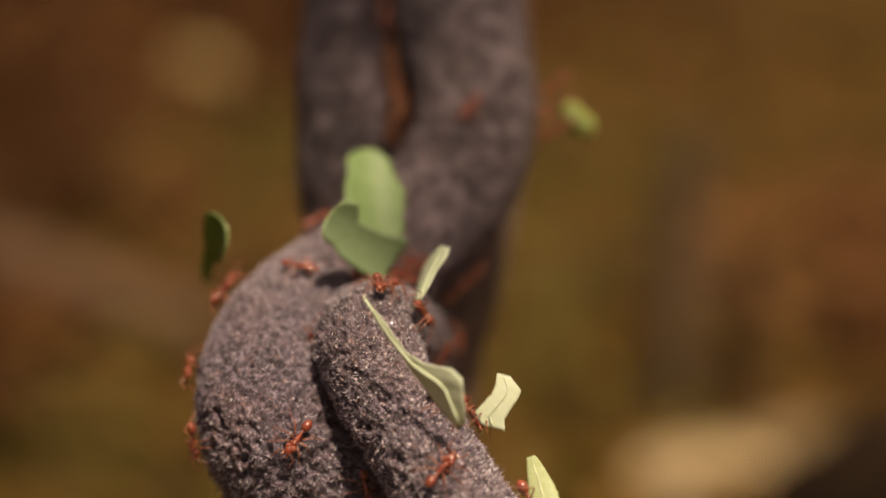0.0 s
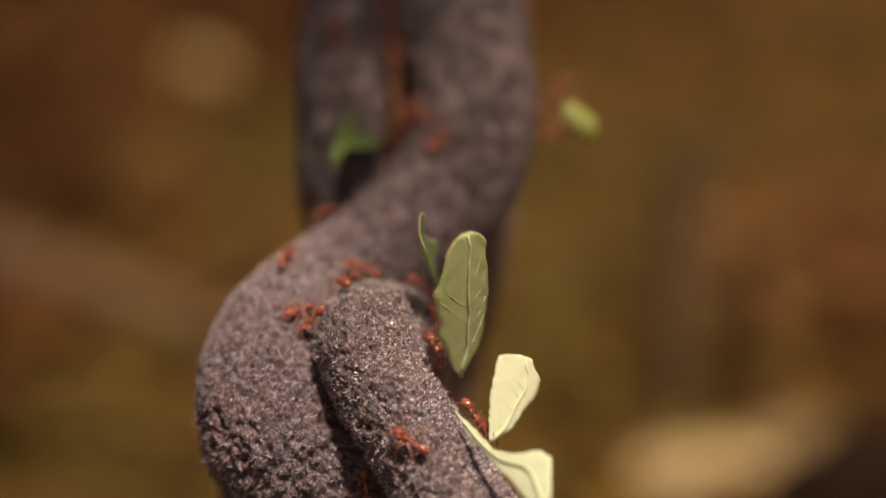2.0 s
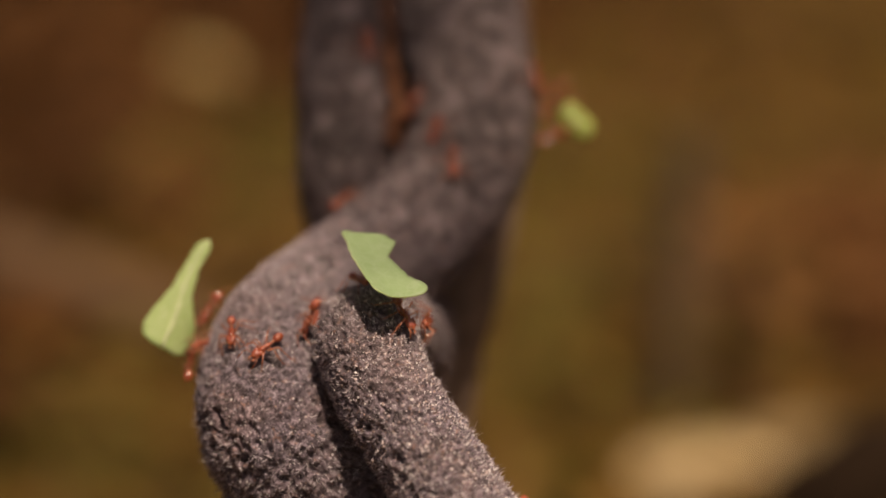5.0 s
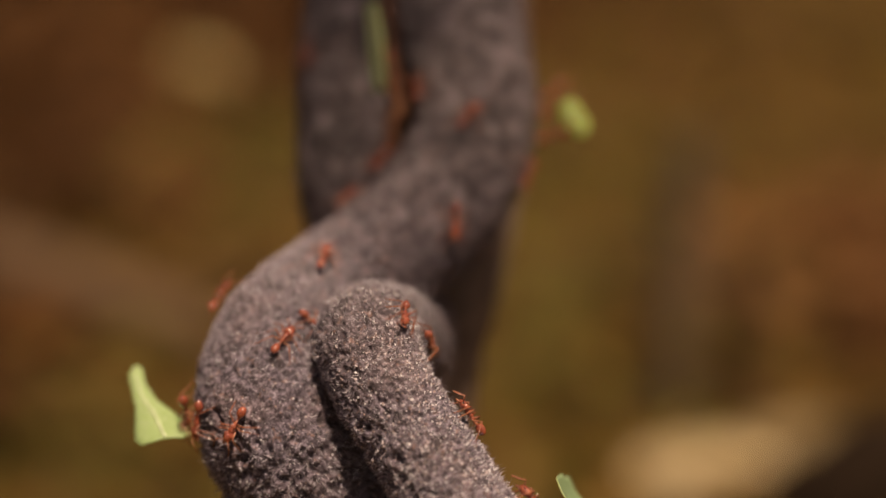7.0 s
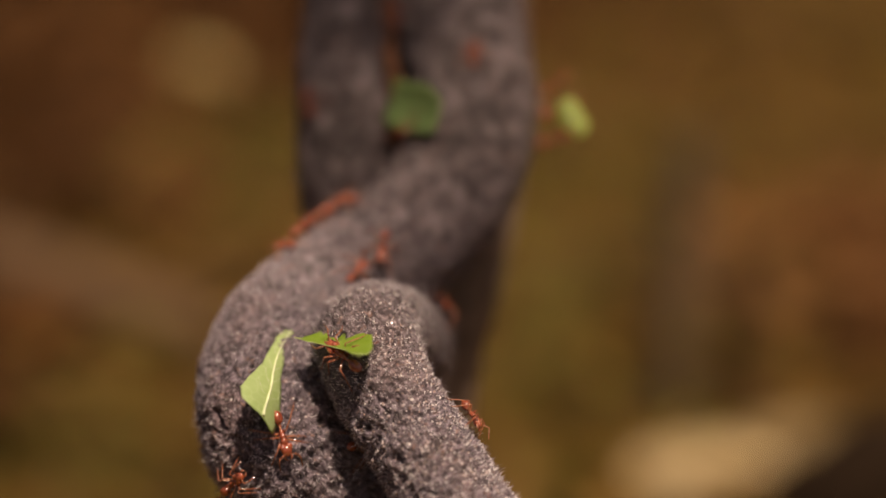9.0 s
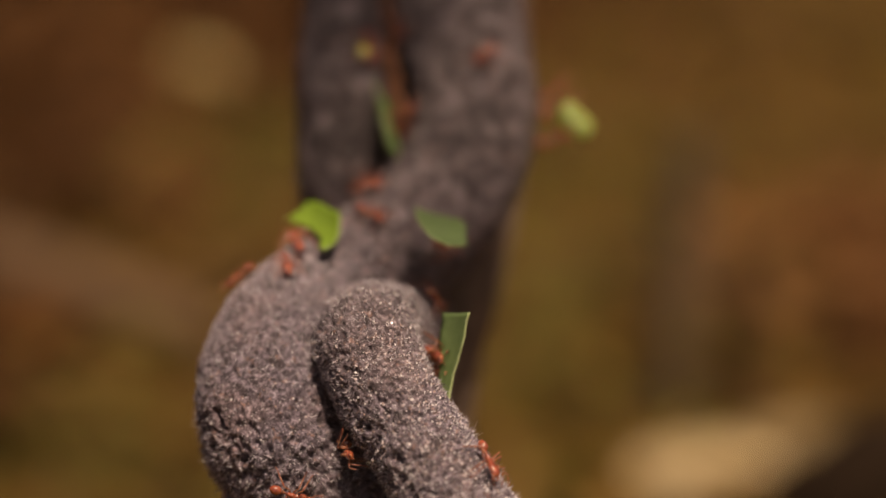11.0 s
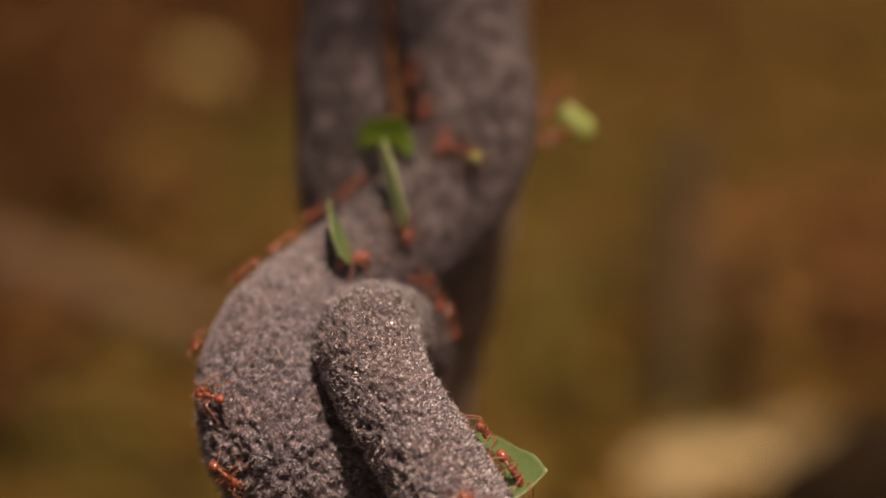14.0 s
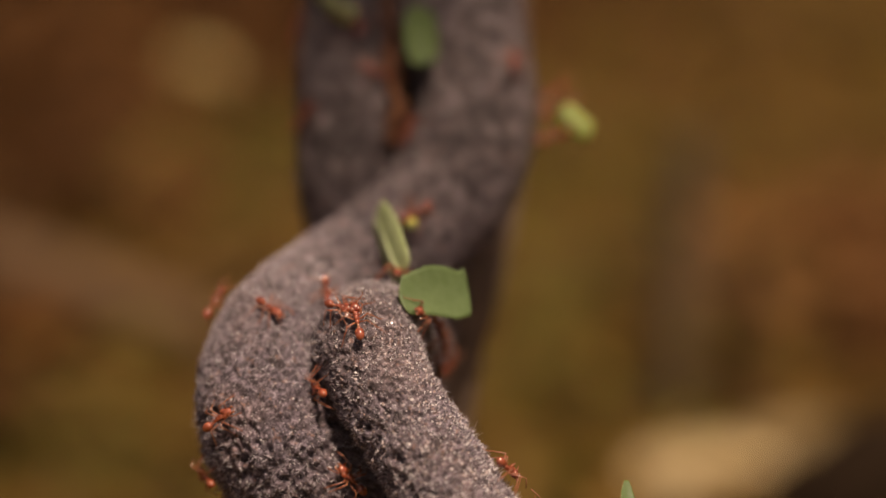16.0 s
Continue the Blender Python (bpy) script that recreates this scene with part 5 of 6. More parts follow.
# ---- the ants and their loads ----
def part(name, bm, material, parent, label="", at=None):
    me = bpy.data.meshes.new(name)
    bm.to_mesh(me)
    bm.free()
    for m in material if isinstance(material, (list, tuple)) else [material]:
        me.materials.append(m)
    for f in me.polygons:
        f.use_smooth = True
    ob = new(name, me)
    ob.parent = parent
    if at is not None:
        ob.matrix_basis = at
    return tagged(ob, label)


def blob(bm, centre, size, segs=14, rings=9, pinch=0.0, turn=None):
    """An ellipsoid; pinch narrows its front end."""
    made = bmesh.ops.create_uvsphere(bm, u_segments=segs, v_segments=rings, radius=1.0)["verts"]
    for v in made:
        x, y, z = v.co.z, v.co.x, v.co.y
        k = 1 - pinch * x
        p = Vector((x * size[0], y * size[1] * k, z * size[2] * k))
        if turn is not None:
            p = turn.to_3x3() @ p
        v.co = p + Vector(centre)


def rod(bm, points, radii, sides=6):
    """A tapered limb along points."""
    rings = []
    for i, p in enumerate(points):
        p = Vector(p)
        a = Vector(points[max(0, i - 1)])
        b = Vector(points[min(len(points) - 1, i + 1)])
        q = (b - a).to_track_quat("Z", "Y").to_matrix()
        rings.append([bm.verts.new(p + q @ Vector((math.cos(k * 2 * math.pi / sides), math.sin(k * 2 * math.pi / sides), 0)) * radii[i])
                      for k in range(sides)])
    for r0, r1 in zip(rings, rings[1:]):
        for k in range(sides):
            bm.faces.new((r0[k], r0[(k + 1) % sides], r1[(k + 1) % sides], r1[k]))
    bm.faces.new(rings[0][::-1])
    bm.faces.new(rings[-1])


def mat_chitin(name, lo, hi, rough):
    m, nt, p = nodes_of(name)
    info = nt.nodes.new("ShaderNodeObjectInfo")
    f = tex_noise(nt, 1800, 3)
    c = ramp(nt, f, [(0.3, lo), (0.7, hi)])
    c = blend(nt, c, (0.16, 0.03, 0.014, 1), info.outputs["Random"], "MIX")
    nt.links.new(blend(nt, ramp(nt, f, [(0.3, lo), (0.7, hi)]), c, 0.35), p.inputs["Base Color"])
    p.inputs["Roughness"].default_value = rough
    p.inputs["Specular IOR Level"].default_value = 0.6
    p.inputs["Coat Weight"].default_value, p.inputs["Coat Roughness"].default_value = 1.0, 0.10
    p.inputs["Subsurface Weight"].default_value = 0.25
    p.inputs["Subsurface Radius"].default_value = (0.0008, 0.0003, 0.0001)
    bump(nt, p, f, 0.25, 0.0001)
    return m


CHITIN = mat_chitin("red_chitin", (0.20, 0.042, 0.022), (0.48, 0.125, 0.060), 0.20)
LIMB = mat_chitin("amber_chitin", (0.30, 0.095, 0.048), (0.52, 0.215, 0.125), 0.22)
EYE_BLACK = mat_plain("eye_black", (0.02, 0.015, 0.012), 0.15, 0.6)

MM = 0.001
LEG_ROOTS = []


def build_ant():
    ant = tagged(new("ant"), "glossy orange-red leafcutter ant walking on the bark", "ant", "leafcutter ants on the liana")
    bm = bmesh.new()                                                  # heart-shaped head with two rear lobes
    blob(bm, (2.45 * MM, 0, 1.75 * MM), (0.85 * MM, 0.80 * MM, 0.62 * MM), pinch=0.18)
    for s in (-1, 1):
        blob(bm, (1.98 * MM, s * 0.42 * MM, 1.88 * MM), (0.55 * MM, 0.48 * MM, 0.50 * MM), 10, 7)
        rod(bm, [(1.7 * MM, s * 0.5 * MM, 2.2 * MM), (1.45 * MM, s * 0.6 * MM, 2.6 * MM)], [0.10 * MM, 0.02 * MM], 5)
    head = part("head", bm, CHITIN, ant)
    for s in (-1, 1):
        bm = bmesh.new()
        blob(bm, (2.6 * MM, s * 0.72 * MM, 1.95 * MM), (0.14 * MM, 0.09 * MM, 0.14 * MM), 8, 6)
        part("eye", bm, EYE_BLACK, head)
        bm = bmesh.new()
        rod(bm, [(3.0 * MM, s * 0.42 * MM, 1.55 * MM), (3.45 * MM, s * 0.46 * MM, 1.45 * MM), (3.75 * MM, s * 0.10 * MM, 1.40 * MM)],
            [0.20 * MM, 0.17 * MM, 0.05 * MM])
        part("mandible", bm, LIMB, head)
        bm = bmesh.new()
        rod(bm, [(2.9 * MM, s * 0.35 * MM, 2.1 * MM), (3.3 * MM, s * 1.25 * MM, 2.75 * MM), (3.8 * MM, s * 1.45 * MM, 2.35 * MM),
                 (4.9 * MM, s * 1.5 * MM, 1.75 * MM)], [0.085 * MM, 0.075 * MM, 0.075 * MM, 0.08 * MM])
        part("antenna", bm, LIMB, head)
    bm = bmesh.new()                                                  # thorax in three humps, with spines
    blob(bm, (1.15 * MM, 0, 1.72 * MM), (0.55 * MM, 0.50 * MM, 0.50 * MM))
    blob(bm, (0.55 * MM, 0, 1.78 * MM), (0.52 * MM, 0.42 * MM, 0.44 * MM))
    blob(bm, (-0.05 * MM, 0, 1.66 * MM), (0.50 * MM, 0.34 * MM, 0.36 * MM), pinch=-0.15)
    for x, z, h in ((1.2, 2.1, 0.5), (0.6, 2.1, 0.45), (-0.25, 1.85, 0.55)):
        for s in (-1, 1):
            rod(bm, [(x * MM, s * 0.25 * MM, z * MM), ((x - 0.12) * MM, s * 0.42 * MM, (z + h) * MM)], [0.09 * MM, 0.015 * MM], 5)
    thorax = part("thorax", bm, CHITIN, ant)
    bm = bmesh.new()
    blob(bm, (-0.62 * MM, 0, 1.62 * MM), (0.26 * MM, 0.20 * MM, 0.28 * MM), 10, 7)
    blob(bm, (-1.02 * MM, 0, 1.64 * MM), (0.28 * MM, 0.30 * MM, 0.30 * MM), 10, 7)
    rod(bm, [(-0.3 * MM, 0, 1.58 * MM), (-1.4 * MM, 0, 1.6 * MM)], [0.12 * MM, 0.13 * MM])
    part("petiole", bm, LIMB, ant)
    bm = bmesh.new()
    blob(bm, (-2.05 * MM, 0, 1.70 * MM), (0.98 * MM, 0.74 * MM, 0.72 * MM), 18, 11, pinch=-0.10)
    part("gaster", bm, CHITIN, ant)
    for s in (-1, 1):
        for i, (x, fx, reach) in enumerate(((1.15, 1.8, 2.2), (0.60, 0.1, 2.7), (0.05, -2.2, 2.6))):
            bm = bmesh.new()
            knee = (0.42 * fx * MM, s * 0.52 * reach * MM, 1.15 * MM)
            shin = (0.80 * fx * MM, s * 0.88 * reach * MM, -0.35 * MM)
            foot = (1.02 * fx * MM, s * 1.10 * reach * MM, -1.30 * MM)
            toe = (1.18 * fx * MM, s * 1.24 * reach * MM, -1.42 * MM)
            rod(bm, [(0, 0, 0), (0.06 * fx * MM, s * 0.18 * reach * MM, 0.10 * MM), knee, shin, foot, toe],
                [0.16 * MM, 0.13 * MM, 0.105 * MM, 0.085 * MM, 0.060 * MM, 0.040 * MM])
            root = (x * MM, s * 0.30 * MM, 1.42 * MM)
            part("leg", bm, LIMB, ant, at=pose(*root))
            LEG_ROOTS.append((root, s, i))
    return ant


def mat_leaf(name, lo, hi, vein, through, thin=0.35):
    m, nt, p = nodes_of(name)
    vec = coords(nt)
    big, fine = tex_noise(nt, 220, 3, 0.6, vec), tex_noise(nt, 1500, 4, 0.6, vec)
    c = ramp(nt, big, [(0.3, lo), (0.7, hi)])
    vor = nt.nodes.new("ShaderNodeTexVoronoi")
    vor.feature = "DISTANCE_TO_EDGE"
    vor.inputs["Scale"].default_value = 420
    nt.links.new(vec, vor.inputs["Vector"])
    c = blend(nt, c, (*vein, 1), ramp(nt, vor.outputs["Distance"], [(0.0, (0.35, 0.35, 0.35)), (0.06, (0, 0, 0))]))
    nt.links.new(c, p.inputs["Base Color"])
    p.inputs["Roughness"].default_value = 0.48
    p.inputs["Specular IOR Level"].default_value = 0.5
    bump(nt, p, fine, 0.3, 0.0002)
    t = nt.nodes.new("ShaderNodeBsdfTranslucent")
    t.inputs[0].default_value = (*through, 1)
    mix = nt.nodes.new("ShaderNodeMixShader")
    mix.inputs[0].default_value = thin
    nt.links.new(p.outputs[0], mix.inputs[1])
    nt.links.new(t.outputs[0], mix.inputs[2])
    nt.links.new(mix.outputs[0], nt.nodes["Material Output"].inputs[0])
    return m


LEAF_TOP = mat_leaf("leaf_upper_side", (0.095, 0.155, 0.040), (0.140, 0.205, 0.062), (0.19, 0.26, 0.10), (0.20, 0.33, 0.03))
LEAF_UNDER = mat_leaf("leaf_under_side", (0.57, 0.67, 0.30), (0.70, 0.79, 0.41), (0.78, 0.84, 0.56), (0.54, 0.66, 0.16))
LEAF_LIGHT = mat_leaf("light_leaf", (0.22, 0.35, 0.12), (0.30, 0.44, 0.165), (0.38, 0.50, 0.25), (0.30, 0.48, 0.05))
LEAF_MINT = mat_leaf("mint_leaf", (0.28, 0.41, 0.20), (0.38, 0.51, 0.28), (0.48, 0.58, 0.38), (0.36, 0.53, 0.16))
LEAF_YOUNG = mat_leaf("young_leaf", (0.175, 0.285, 0.024), (0.25, 0.375, 0.040), (0.35, 0.46, 0.12), (0.34, 0.52, 0.02))
LEAF_PALE = mat_leaf("pale_leaf", (0.72, 0.82, 0.53), (0.82, 0.90, 0.64), (0.90, 0.93, 0.78), (0.50, 0.66, 0.10), 0.16)
LEAF_LIME = mat_leaf("lime_leaf", (0.30, 0.38, 0.075), (0.40, 0.48, 0.11), (0.48, 0.54, 0.2), (0.42, 0.55, 0.05))
LEAF_FRESH = mat_leaf("fresh_leaf", (0.38, 0.53, 0.19), (0.50, 0.64, 0.28), (0.66, 0.74, 0.44), (0.44, 0.62, 0.10))
LEAF_SAGE = mat_leaf("sage_leaf", (0.155, 0.230, 0.085), (0.210, 0.295, 0.120), (0.27, 0.35, 0.17), (0.24, 0.38, 0.05))
RIB = mat_plain("leaf_rib", (0.64, 0.71, 0.42), 0.5, 0.4)
BUD = mat_plain("bud_yellow", (0.62, 0.55, 0.10), 0.5, 0.4)

# along the length: fraction, left edge, right edge, in widths
LEAF_SHAPES = {
    "leaf_p": (29, 11.6, [(0, 0.01, 0.05), (0.08, -0.10, 0.20), (0.2, -0.43, 0.31), (0.35, -0.49, 0.46), (0.44, -0.55, 0.42), (0.47, -0.57, 0.48), (0.62, -0.54, 0.53), (0.78, -0.43, 0.40), (0.9, -0.44, 0.36), (0.97, -0.21, 0.22), (1, -0.07, 0.11)], 0.1, 0.05),
    "leaf_q": (20, 10.5, [(0, -0.16, 0.45), (0.05, -0.41, 0.56), (0.18, -0.44, 0.54), (0.3, -0.46, 0.40), (0.5, -0.47, 0.33), (0.64, -0.49, 0.27), (0.8, -0.41, 0.51), (0.95, -0.43, 0.40), (1, -0.29, 0.04)], 0.12, 0.1),
    "leaf_s": (22.5, 9.8, [(0, -0.37, 0.15), (0.04, -0.55, 0.38), (0.14, -0.61, 0.46), (0.3, -0.47, 0.42), (0.5, -0.13, 0.32), (0.75, 0.02, 0.31), (0.93, 0.01, 0.30), (1, 0.10, 0.15)], 0.14, -0.08),
    "leaf_r": (16.5, 11.5, [(0, 0.16, 0.16), (0.2, -0.14, 0.25), (0.45, -0.26, 0.33), (0.62, -0.40, 0.36), (0.82, -0.42, 0.36), (0.94, -0.21, 0.37), (1, -0.18, 0.05)], 0.1, 0.06),
    "leaf_v": (28, 11, [(0, -0.13, 0.08), (0.1, -0.37, 0.10), (0.22, -0.61, 0.10), (0.32, -0.57, 0.10), (0.44, -0.21, 0.11), (0.58, -0.05, 0.08), (0.8, -0.05, 0.10), (1, 0.02, -0.01)], 0.05, 0.06),
    "leaf_w": (9.5, 7.5, [(0, -.30, .30), (.2, -.22, .52), (.4, -.30, .36), (.6, -.40, .22), (.8, -.44, .20), (1, -.10, .24)], 0.10, 0.10),
    "leaf_x": (12, 7.0, [(0, -.40, .40), (.3, -.44, .30), (.6, -.34, .22), (.85, -.22, .16), (1, -.10, .12)], 0.15, 0.20),
    "leaf_g": (17.5, 8.8, [(0, -0.24, 0.04), (0.08, -0.26, 0.28), (0.3, -0.03, 0.64), (0.5, -0.03, 0.57), (0.7, -0.07, 0.56), (0.88, -0.21, 0.47), (0.97, -0.15, 0.41), (1, -0.28, -0.02)], 0.14, 0.05),
    "leaf_h": (19, 11, [(0, -.28, .24), (.06, -.40, .34), (.3, -.46, .50), (.6, -.50, .46), (.85, -.44, .48), (1, -.36, .40)], 0.12, 0.06),
    "leaf_i": (15, 11, [(0, -0.05, 0.16), (0.06, -0.31, 0.37), (0.4, -0.48, 0.40), (0.7, -0.47, 0.49), (0.9, -0.38, 0.42), (0.95, -0.47, 0.42), (1, -0.31, 0.00)], 0.1, -0.06),
    "leaf_j": (22.5, 10.5, [(0, -0.34, 0.42), (0.08, -0.29, 0.43), (0.25, -0.21, 0.46), (0.5, -0.03, 0.34), (0.75, -0.02, 0.26), (0.92, -0.09, 0.15), (1, -0.09, -0.01)], 0.08, 0.08),
    "leaf_m": (8.5, 4.4, [(0, -0.35, 0.39), (0.2, -0.61, 0.56), (0.5, -0.72, 0.49), (0.8, -0.55, 0.57), (1, -0.32, 0.19)], 0.15, 0.1),
    "leaf_o": (12, 6.0, [(0, -.40, .40), (.3, -.44, .30), (.6, -.30, .22), (.85, -.18, .16), (1, -.06, .08)], 0.12, 0.10),
    "leaf_n": (13, 7.5, [(0, -.30, .24), (.1, -.46, .42), (.5, -.50, .50), (.85, -.36, .44), (1, -.10, .12)], 0.12, 0.08),
}
LEAF_LABELS = {
    "leaf_p": "long oval cut leaf piece with raised veins", "leaf_q": "light green cut leaf piece with bitten edges",
    "leaf_s": "tapering green cut leaf piece with one hollow side", "leaf_r": "pale fan-shaped cut leaf piece",
    "leaf_v": "pale leaf scrap trailing a long stalk", "leaf_w": "small pale three-cornered leaf scrap",
    "leaf_x": "small curled green leaf scrap", "leaf_g": "bright green crescent-shaped cut leaf piece",
    "leaf_h": "pale squarish cut leaf piece", "leaf_i": "grey-green four-cornered cut leaf piece",
    "leaf_j": "large triangular green cut leaf piece", "leaf_m": "small yellow-green leaf scrap held off the bark",
    "leaf_o": "small pointed green leaf scrap",
    "leaf_n": "oval green cut leaf piece",
}

UPPER_SIDE = {"leaf_g": LEAF_YOUNG, "leaf_m": LEAF_LIME, "leaf_p": LEAF_LIGHT, "leaf_q": LEAF_MINT, "leaf_r": LEAF_PALE, "leaf_v": LEAF_PALE,
              "leaf_w": LEAF_PALE, "leaf_x": LEAF_LIGHT, "leaf_h": LEAF_LIGHT, "leaf_i": LEAF_SAGE, "leaf_j": LEAF_SAGE}


def build_leaf(key):
    """A thin cut leaf: dark upper and pale lower face, and a midrib below; it lies along y, from its held end."""
    length, width, prof, cup, curl = LEAF_SHAPES[key]
    length, width = length * MM, width * MM
    leaf = tagged(new("leaf_piece"), LEAF_LABELS[key], "leaf", "cut leaf pieces carried by ants")
    f = np.array(prof)
    nu, nv, thick = 10, 26, 0.00034 if key == "leaf_j" else 0.0002
    rnd = random.Random(key)
    jag = [(rnd.uniform(-1, 1) * 0.012, rnd.uniform(-1, 1) * 0.012) for _ in range(nv + 1)]

    def surface(u, v):
        lo, hi = np.interp(v, f[:, 0], f[:, 1]), np.interp(v, f[:, 0], f[:, 2])
        j = jag[int(round(v * nv))]
        x = (lo + j[0]) * (1 - u) + (hi + j[1]) * u
        z = cup * x * x * 2 + curl * (v - 0.5) ** 2 + 0.010 * math.sin(v * 40 + abs(x) * 16) * abs(x)
        return x * width, v * length, z * length
    bm = bmesh.new()
    top = [[bm.verts.new(surface(i / nu, j / nv)) for i in range(nu + 1)] for j in range(nv + 1)]
    low = [[bm.verts.new(v.co - Vector((0, 0, thick))) for v in r] for r in top]
    for j in range(nv):
        for i in range(nu):
            bm.faces.new((top[j][i], top[j][i + 1], top[j + 1][i + 1], top[j + 1][i]))
            bm.faces.new((low[j][i], low[j + 1][i], low[j + 1][i + 1], low[j][i + 1])).material_index = 1
    for j in range(nv):
        bm.faces.new((top[j][0], top[j + 1][0], low[j + 1][0], low[j][0])).material_index = 1
        bm.faces.new((top[j][nu], low[j][nu], low[j + 1][nu], top[j + 1][nu])).material_index = 1
    for i in range(nu):
        bm.faces.new((top[0][i], low[0][i], low[0][i + 1], top[0][i + 1])).material_index = 1
        bm.faces.new((top[nv][i], top[nv][i + 1], low[nv][i + 1], low[nv][i])).material_index = 1
    under = LEAF_LIME if key == "leaf_m" else LEAF_TOP if key == "leaf_n" else LEAF_FRESH if key == "leaf_s" else LEAF_PALE if key in ("leaf_r", "leaf_v", "leaf_w") else LEAF_UNDER
    blade = part("blade", bm, [UPPER_SIDE.get(key, LEAF_TOP), under], leaf)
    bm = bmesh.new()
    u0 = 0.5 if key not in ("leaf_r", "leaf_j", "leaf_g") else 0.3
    radii = [(0.00030 - 0.00017 * k / 13) * (width / 0.010) for k in range(14)]
    rib = [Vector(surface(u0, v)) - Vector((0, 0, thick + 0.75 * r)) for v, r in zip(np.linspace(0.01, 0.98, 14), radii)]
    rod(bm, rib, radii, 6)
    part("midrib", bm, LEAF_PALE if under is LEAF_PALE else RIB, leaf)
    for s in (-1, 1):
        for v in (0.2, 0.36, 0.52, 0.68):
            v += rnd.uniform(-0.04, 0.04)
            reach = rnd.uniform(0.10, 0.22)
            pts = [(u0 + s * (0.02 + q * 0.42), min(0.98, v + reach * q ** 1.5)) for q in (0, 0.33, 0.66, 1)]
            pts = [(min(0.97, max(0.03, a)), b) for a, b in pts]
            bm = bmesh.new()
            rod(bm, [Vector(surface(a, round(b * nv) / nv)) - Vector((0, 0, thick)) for a, b in pts], [0.00006, 0.00005, 0.00004, 0.00002], 5)
            part("vein", bm, LEAF_PALE if under is LEAF_PALE else RIB, leaf)
    return leaf


def build_bud():
    bud = tagged(new("flower_bud"), "tiny yellow flower bud carried by an ant", "flower bud")
    bm = bmesh.new()
    blob(bm, (0, 1.3 * MM, 0), (1.15 * MM, 1.35 * MM, 1.1 * MM), 14, 9)
    part("bud", bm, BUD, bud)
    for k in range(5):
        bm = bmesh.new()
        a = k * 2 * math.pi / 5
        rod(bm, [(0, 0, 0), (0.75 * MM * math.cos(a), 0.5 * MM, 0.75 * MM * math.sin(a)), (1.1 * MM * math.cos(a), 1.5 * MM, 1.1 * MM * math.sin(a))],
            [0.25 * MM, 0.35 * MM, 0.05 * MM])
        part("sepal", bm, LEAF_UNDER, bud)
    return bud


LEAVES = {key: (build_bud() if key == "bud_k" else build_leaf(key)) for key in LEAF_WAYS}
SIZES = random.Random(4)
ANTS = {}
for key in ANT_WAYS:
    if not ANTS:
        ANTS[key] = build_ant()
    else:
        ANTS[key] = copy_thing(ANTS["carry_w"], Matrix.Identity(4))
    if key.startswith("carry"):
        tagged(ANTS[key], "glossy orange-red leafcutter ant holding up a cut leaf")
    else:
        tagged(ANTS[key], "glossy orange-red leafcutter ant walking on the bark")
    k = SIZES.uniform(1.28, 1.45) if key.startswith("carry") else SIZES.uniform(1.04, 1.24)
    ANTS[key].scale = (k, k, k)


# ---- what moves: the ants over the bark, their legs, and their loads ----
def smooth_surface():
    vs, ns = [], []
    for pts in (RIGHT_STRAND, LEFT_STRAND):
        v, n, _ = tube([p for p in pts if p[1] < 0.31 and 0.15 < p[2] < 0.52], 72, lambda c: 0.0010)
        vs.append(v)
        ns.append(n)
    return np.vstack(vs), np.vstack(ns)


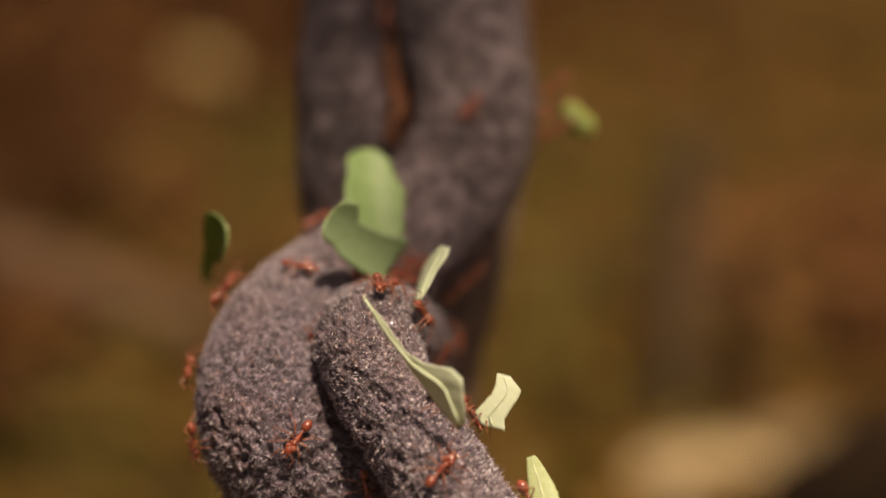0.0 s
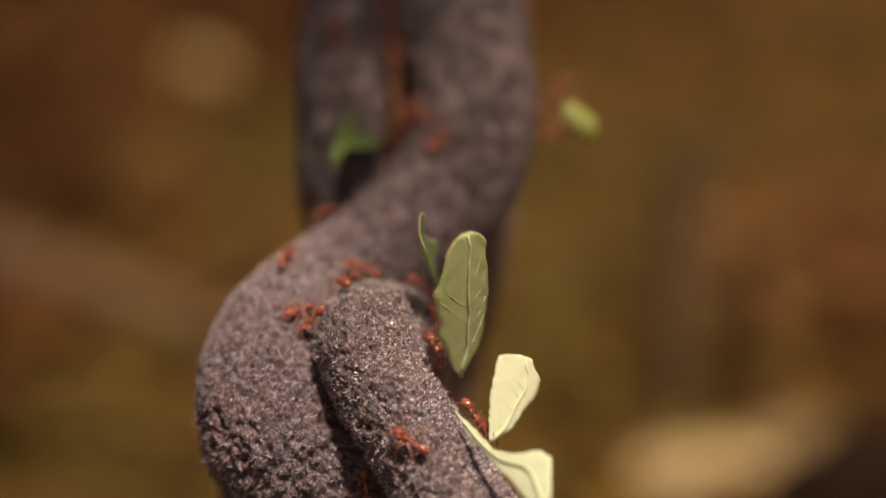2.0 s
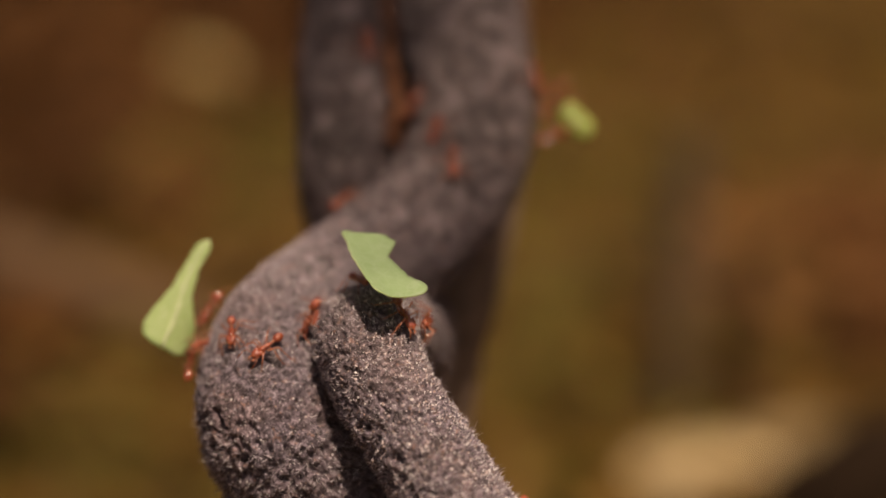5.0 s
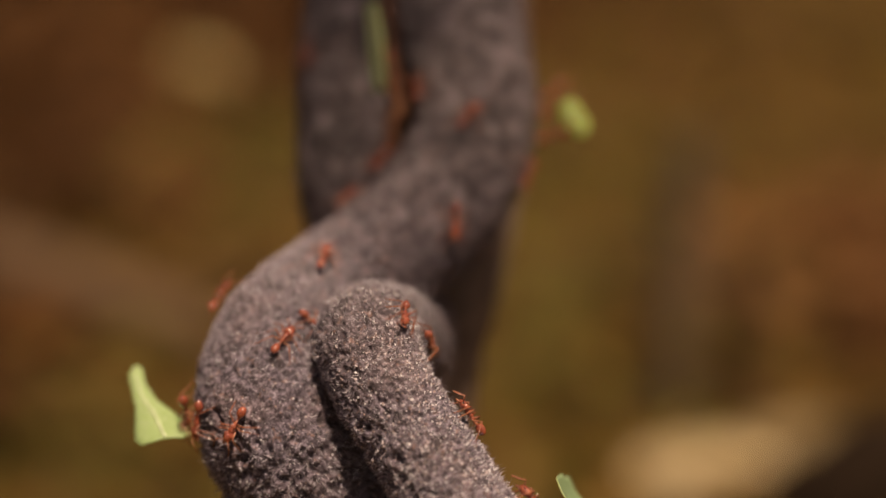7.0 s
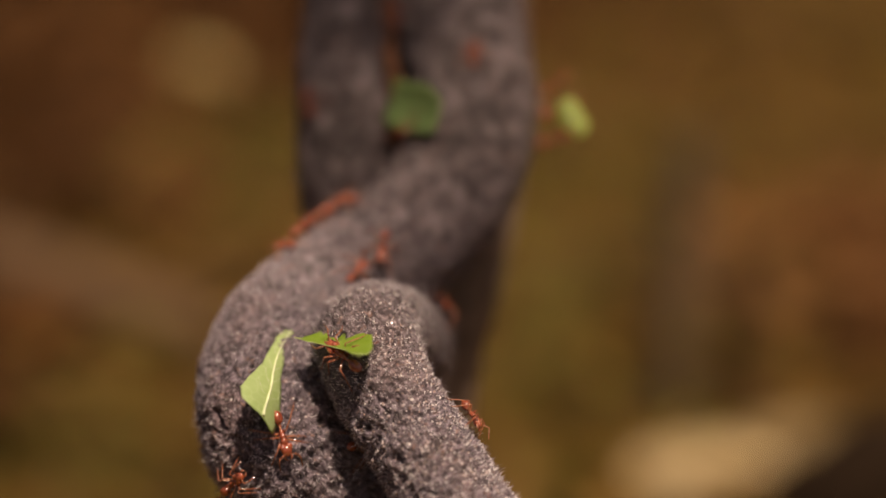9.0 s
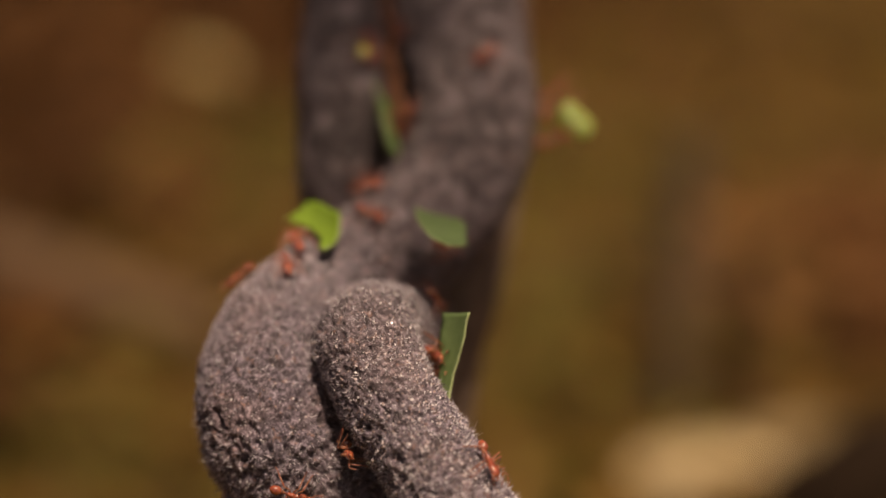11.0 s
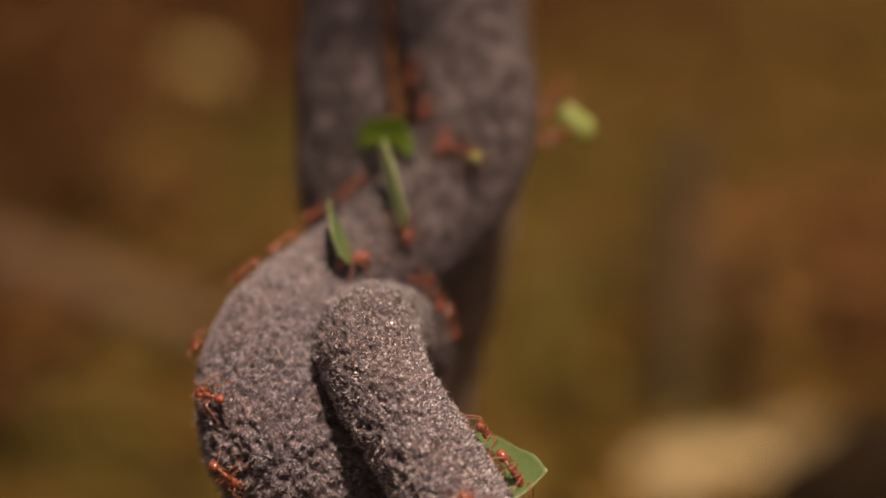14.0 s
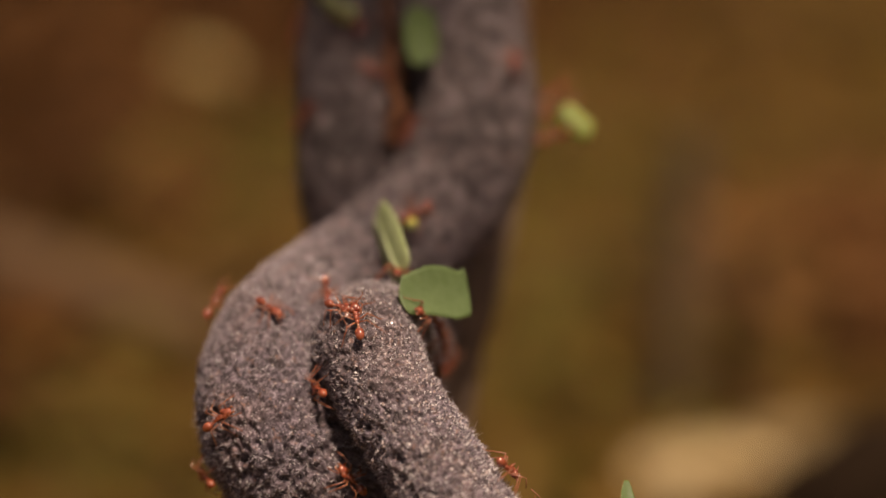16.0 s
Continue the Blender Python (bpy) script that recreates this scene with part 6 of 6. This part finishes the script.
def ant_rows(way, skin, normals, step=0.25):
    """The poses of an ant that keeps to the bark along its way."""
    w = np.array(way)
    ts = np.arange(0, 16 + 1e-6, step)
    p = np.stack([np.interp(ts, w[:, 0], w[:, k] * MM) for k in (1, 2, 3)], 1)
    soft = p.copy()
    soft[1:-1] = 0.25 * p[:-2] + 0.5 * p[1:-1] + 0.25 * p[2:]
    feet, ups = [], []
    for q in soft:
        d = ((skin - q) ** 2).sum(1)
        near = np.argpartition(d, 14)[:14]
        feet.append(skin[near[np.argmin(d[near])]])
        ups.append(normals[near].mean(0))
    feet, ups = np.array(feet), np.array(ups)
    feet[1:-1] = 0.2 * feet[:-2] + 0.6 * feet[1:-1] + 0.2 * feet[2:]
    rows, ahead, gone, was = [], Vector((0, 0.5, 0.8)), 0.0, None
    for i, t in enumerate(ts):
        up = Vector(ups[i]).normalized()
        a, b = feet[max(0, i - 1)], feet[min(len(ts) - 1, i + 1)]
        way_on = Vector(b - a)
        if i == 0:
            for j in range(1, len(ts)):
                if np.linalg.norm(feet[j] - feet[0]) > 0.003:
                    ahead = Vector(feet[j] - feet[0])
                    break
        k = min(1.0, way_on.length / 0.004) * 0.7
        ahead = ahead.normalized() * (1 - k) + (way_on.normalized() if way_on.length > 1e-6 else ahead.normalized()) * k
        if ahead.length < 0.2:
            ahead = up.cross(ahead)
        ahead = ahead - up * ahead.dot(up)
        x = ahead.normalized() if ahead.length > 1e-5 else up.orthogonal().normalized()
        m = Matrix((x, up.cross(x), up)).transposed()
        if was is not None:
            q = m.to_quaternion()
            turn = was.rotation_difference(q).angle
            if turn > radians(70):
                q = was.slerp(q, radians(70) / turn)
            m = q.to_matrix()
        was = m.to_quaternion()
        ahead = m.col[0].copy()
        gone += 0 if i == 0 else float(np.linalg.norm(feet[i] - feet[i - 1]))
        rows.append((float(t), Matrix.Translation(Vector(feet[i]) + up * 0.0001) @ m.to_4x4(), gone))
    return rows


REARING = ("carry_m", "helper_m", "watch_m")


def motions():
    skin, normals = smooth_surface()
    for n, (key, ant) in enumerate(ANTS.items()):
        rows = ant_rows(ANT_WAYS[key], skin, normals)
        if key in REARING:                    # it leans out from the bark on its hind legs
            rows = [(t, m @ pose(0, 0, 0, 0, -62, 8 * math.sin(0.9 * t + n)) @ pose(3.2 * MM, 0, 0.4 * MM), d) for t, m, d in rows]
        walk(ant, [(t, m) for t, m, _ in rows])
        ts, path = [r[0] for r in rows], [r[2] for r in rows]
        legs = [o for o in ant.children if o.name.split(".")[0] == "leg"]
        for leg, (root, side, i) in zip(legs, LEG_ROOTS):
            phase = math.pi * ((i + (side > 0)) % 2) + n
            steps = []
            for t in np.arange(0, 16.01, 0.1):
                s = float(np.interp(t, ts, path)) / 0.0042 * 2 * math.pi + 0.5 * math.sin(t * 1.7 + n) + phase
                steps.append((float(t), pose(*root, side * 9 * max(0.0, math.cos(s)), 0, side * -15 * math.sin(s))))
            walk(leg, steps)
    for key, leaf in LEAVES.items():
        walk(leaf, [(t, pose(x * MM, y * MM, z * MM, rx, ry, rz)) for t, x, y, z, rx, ry, rz in LEAF_WAYS[key]])


motions()
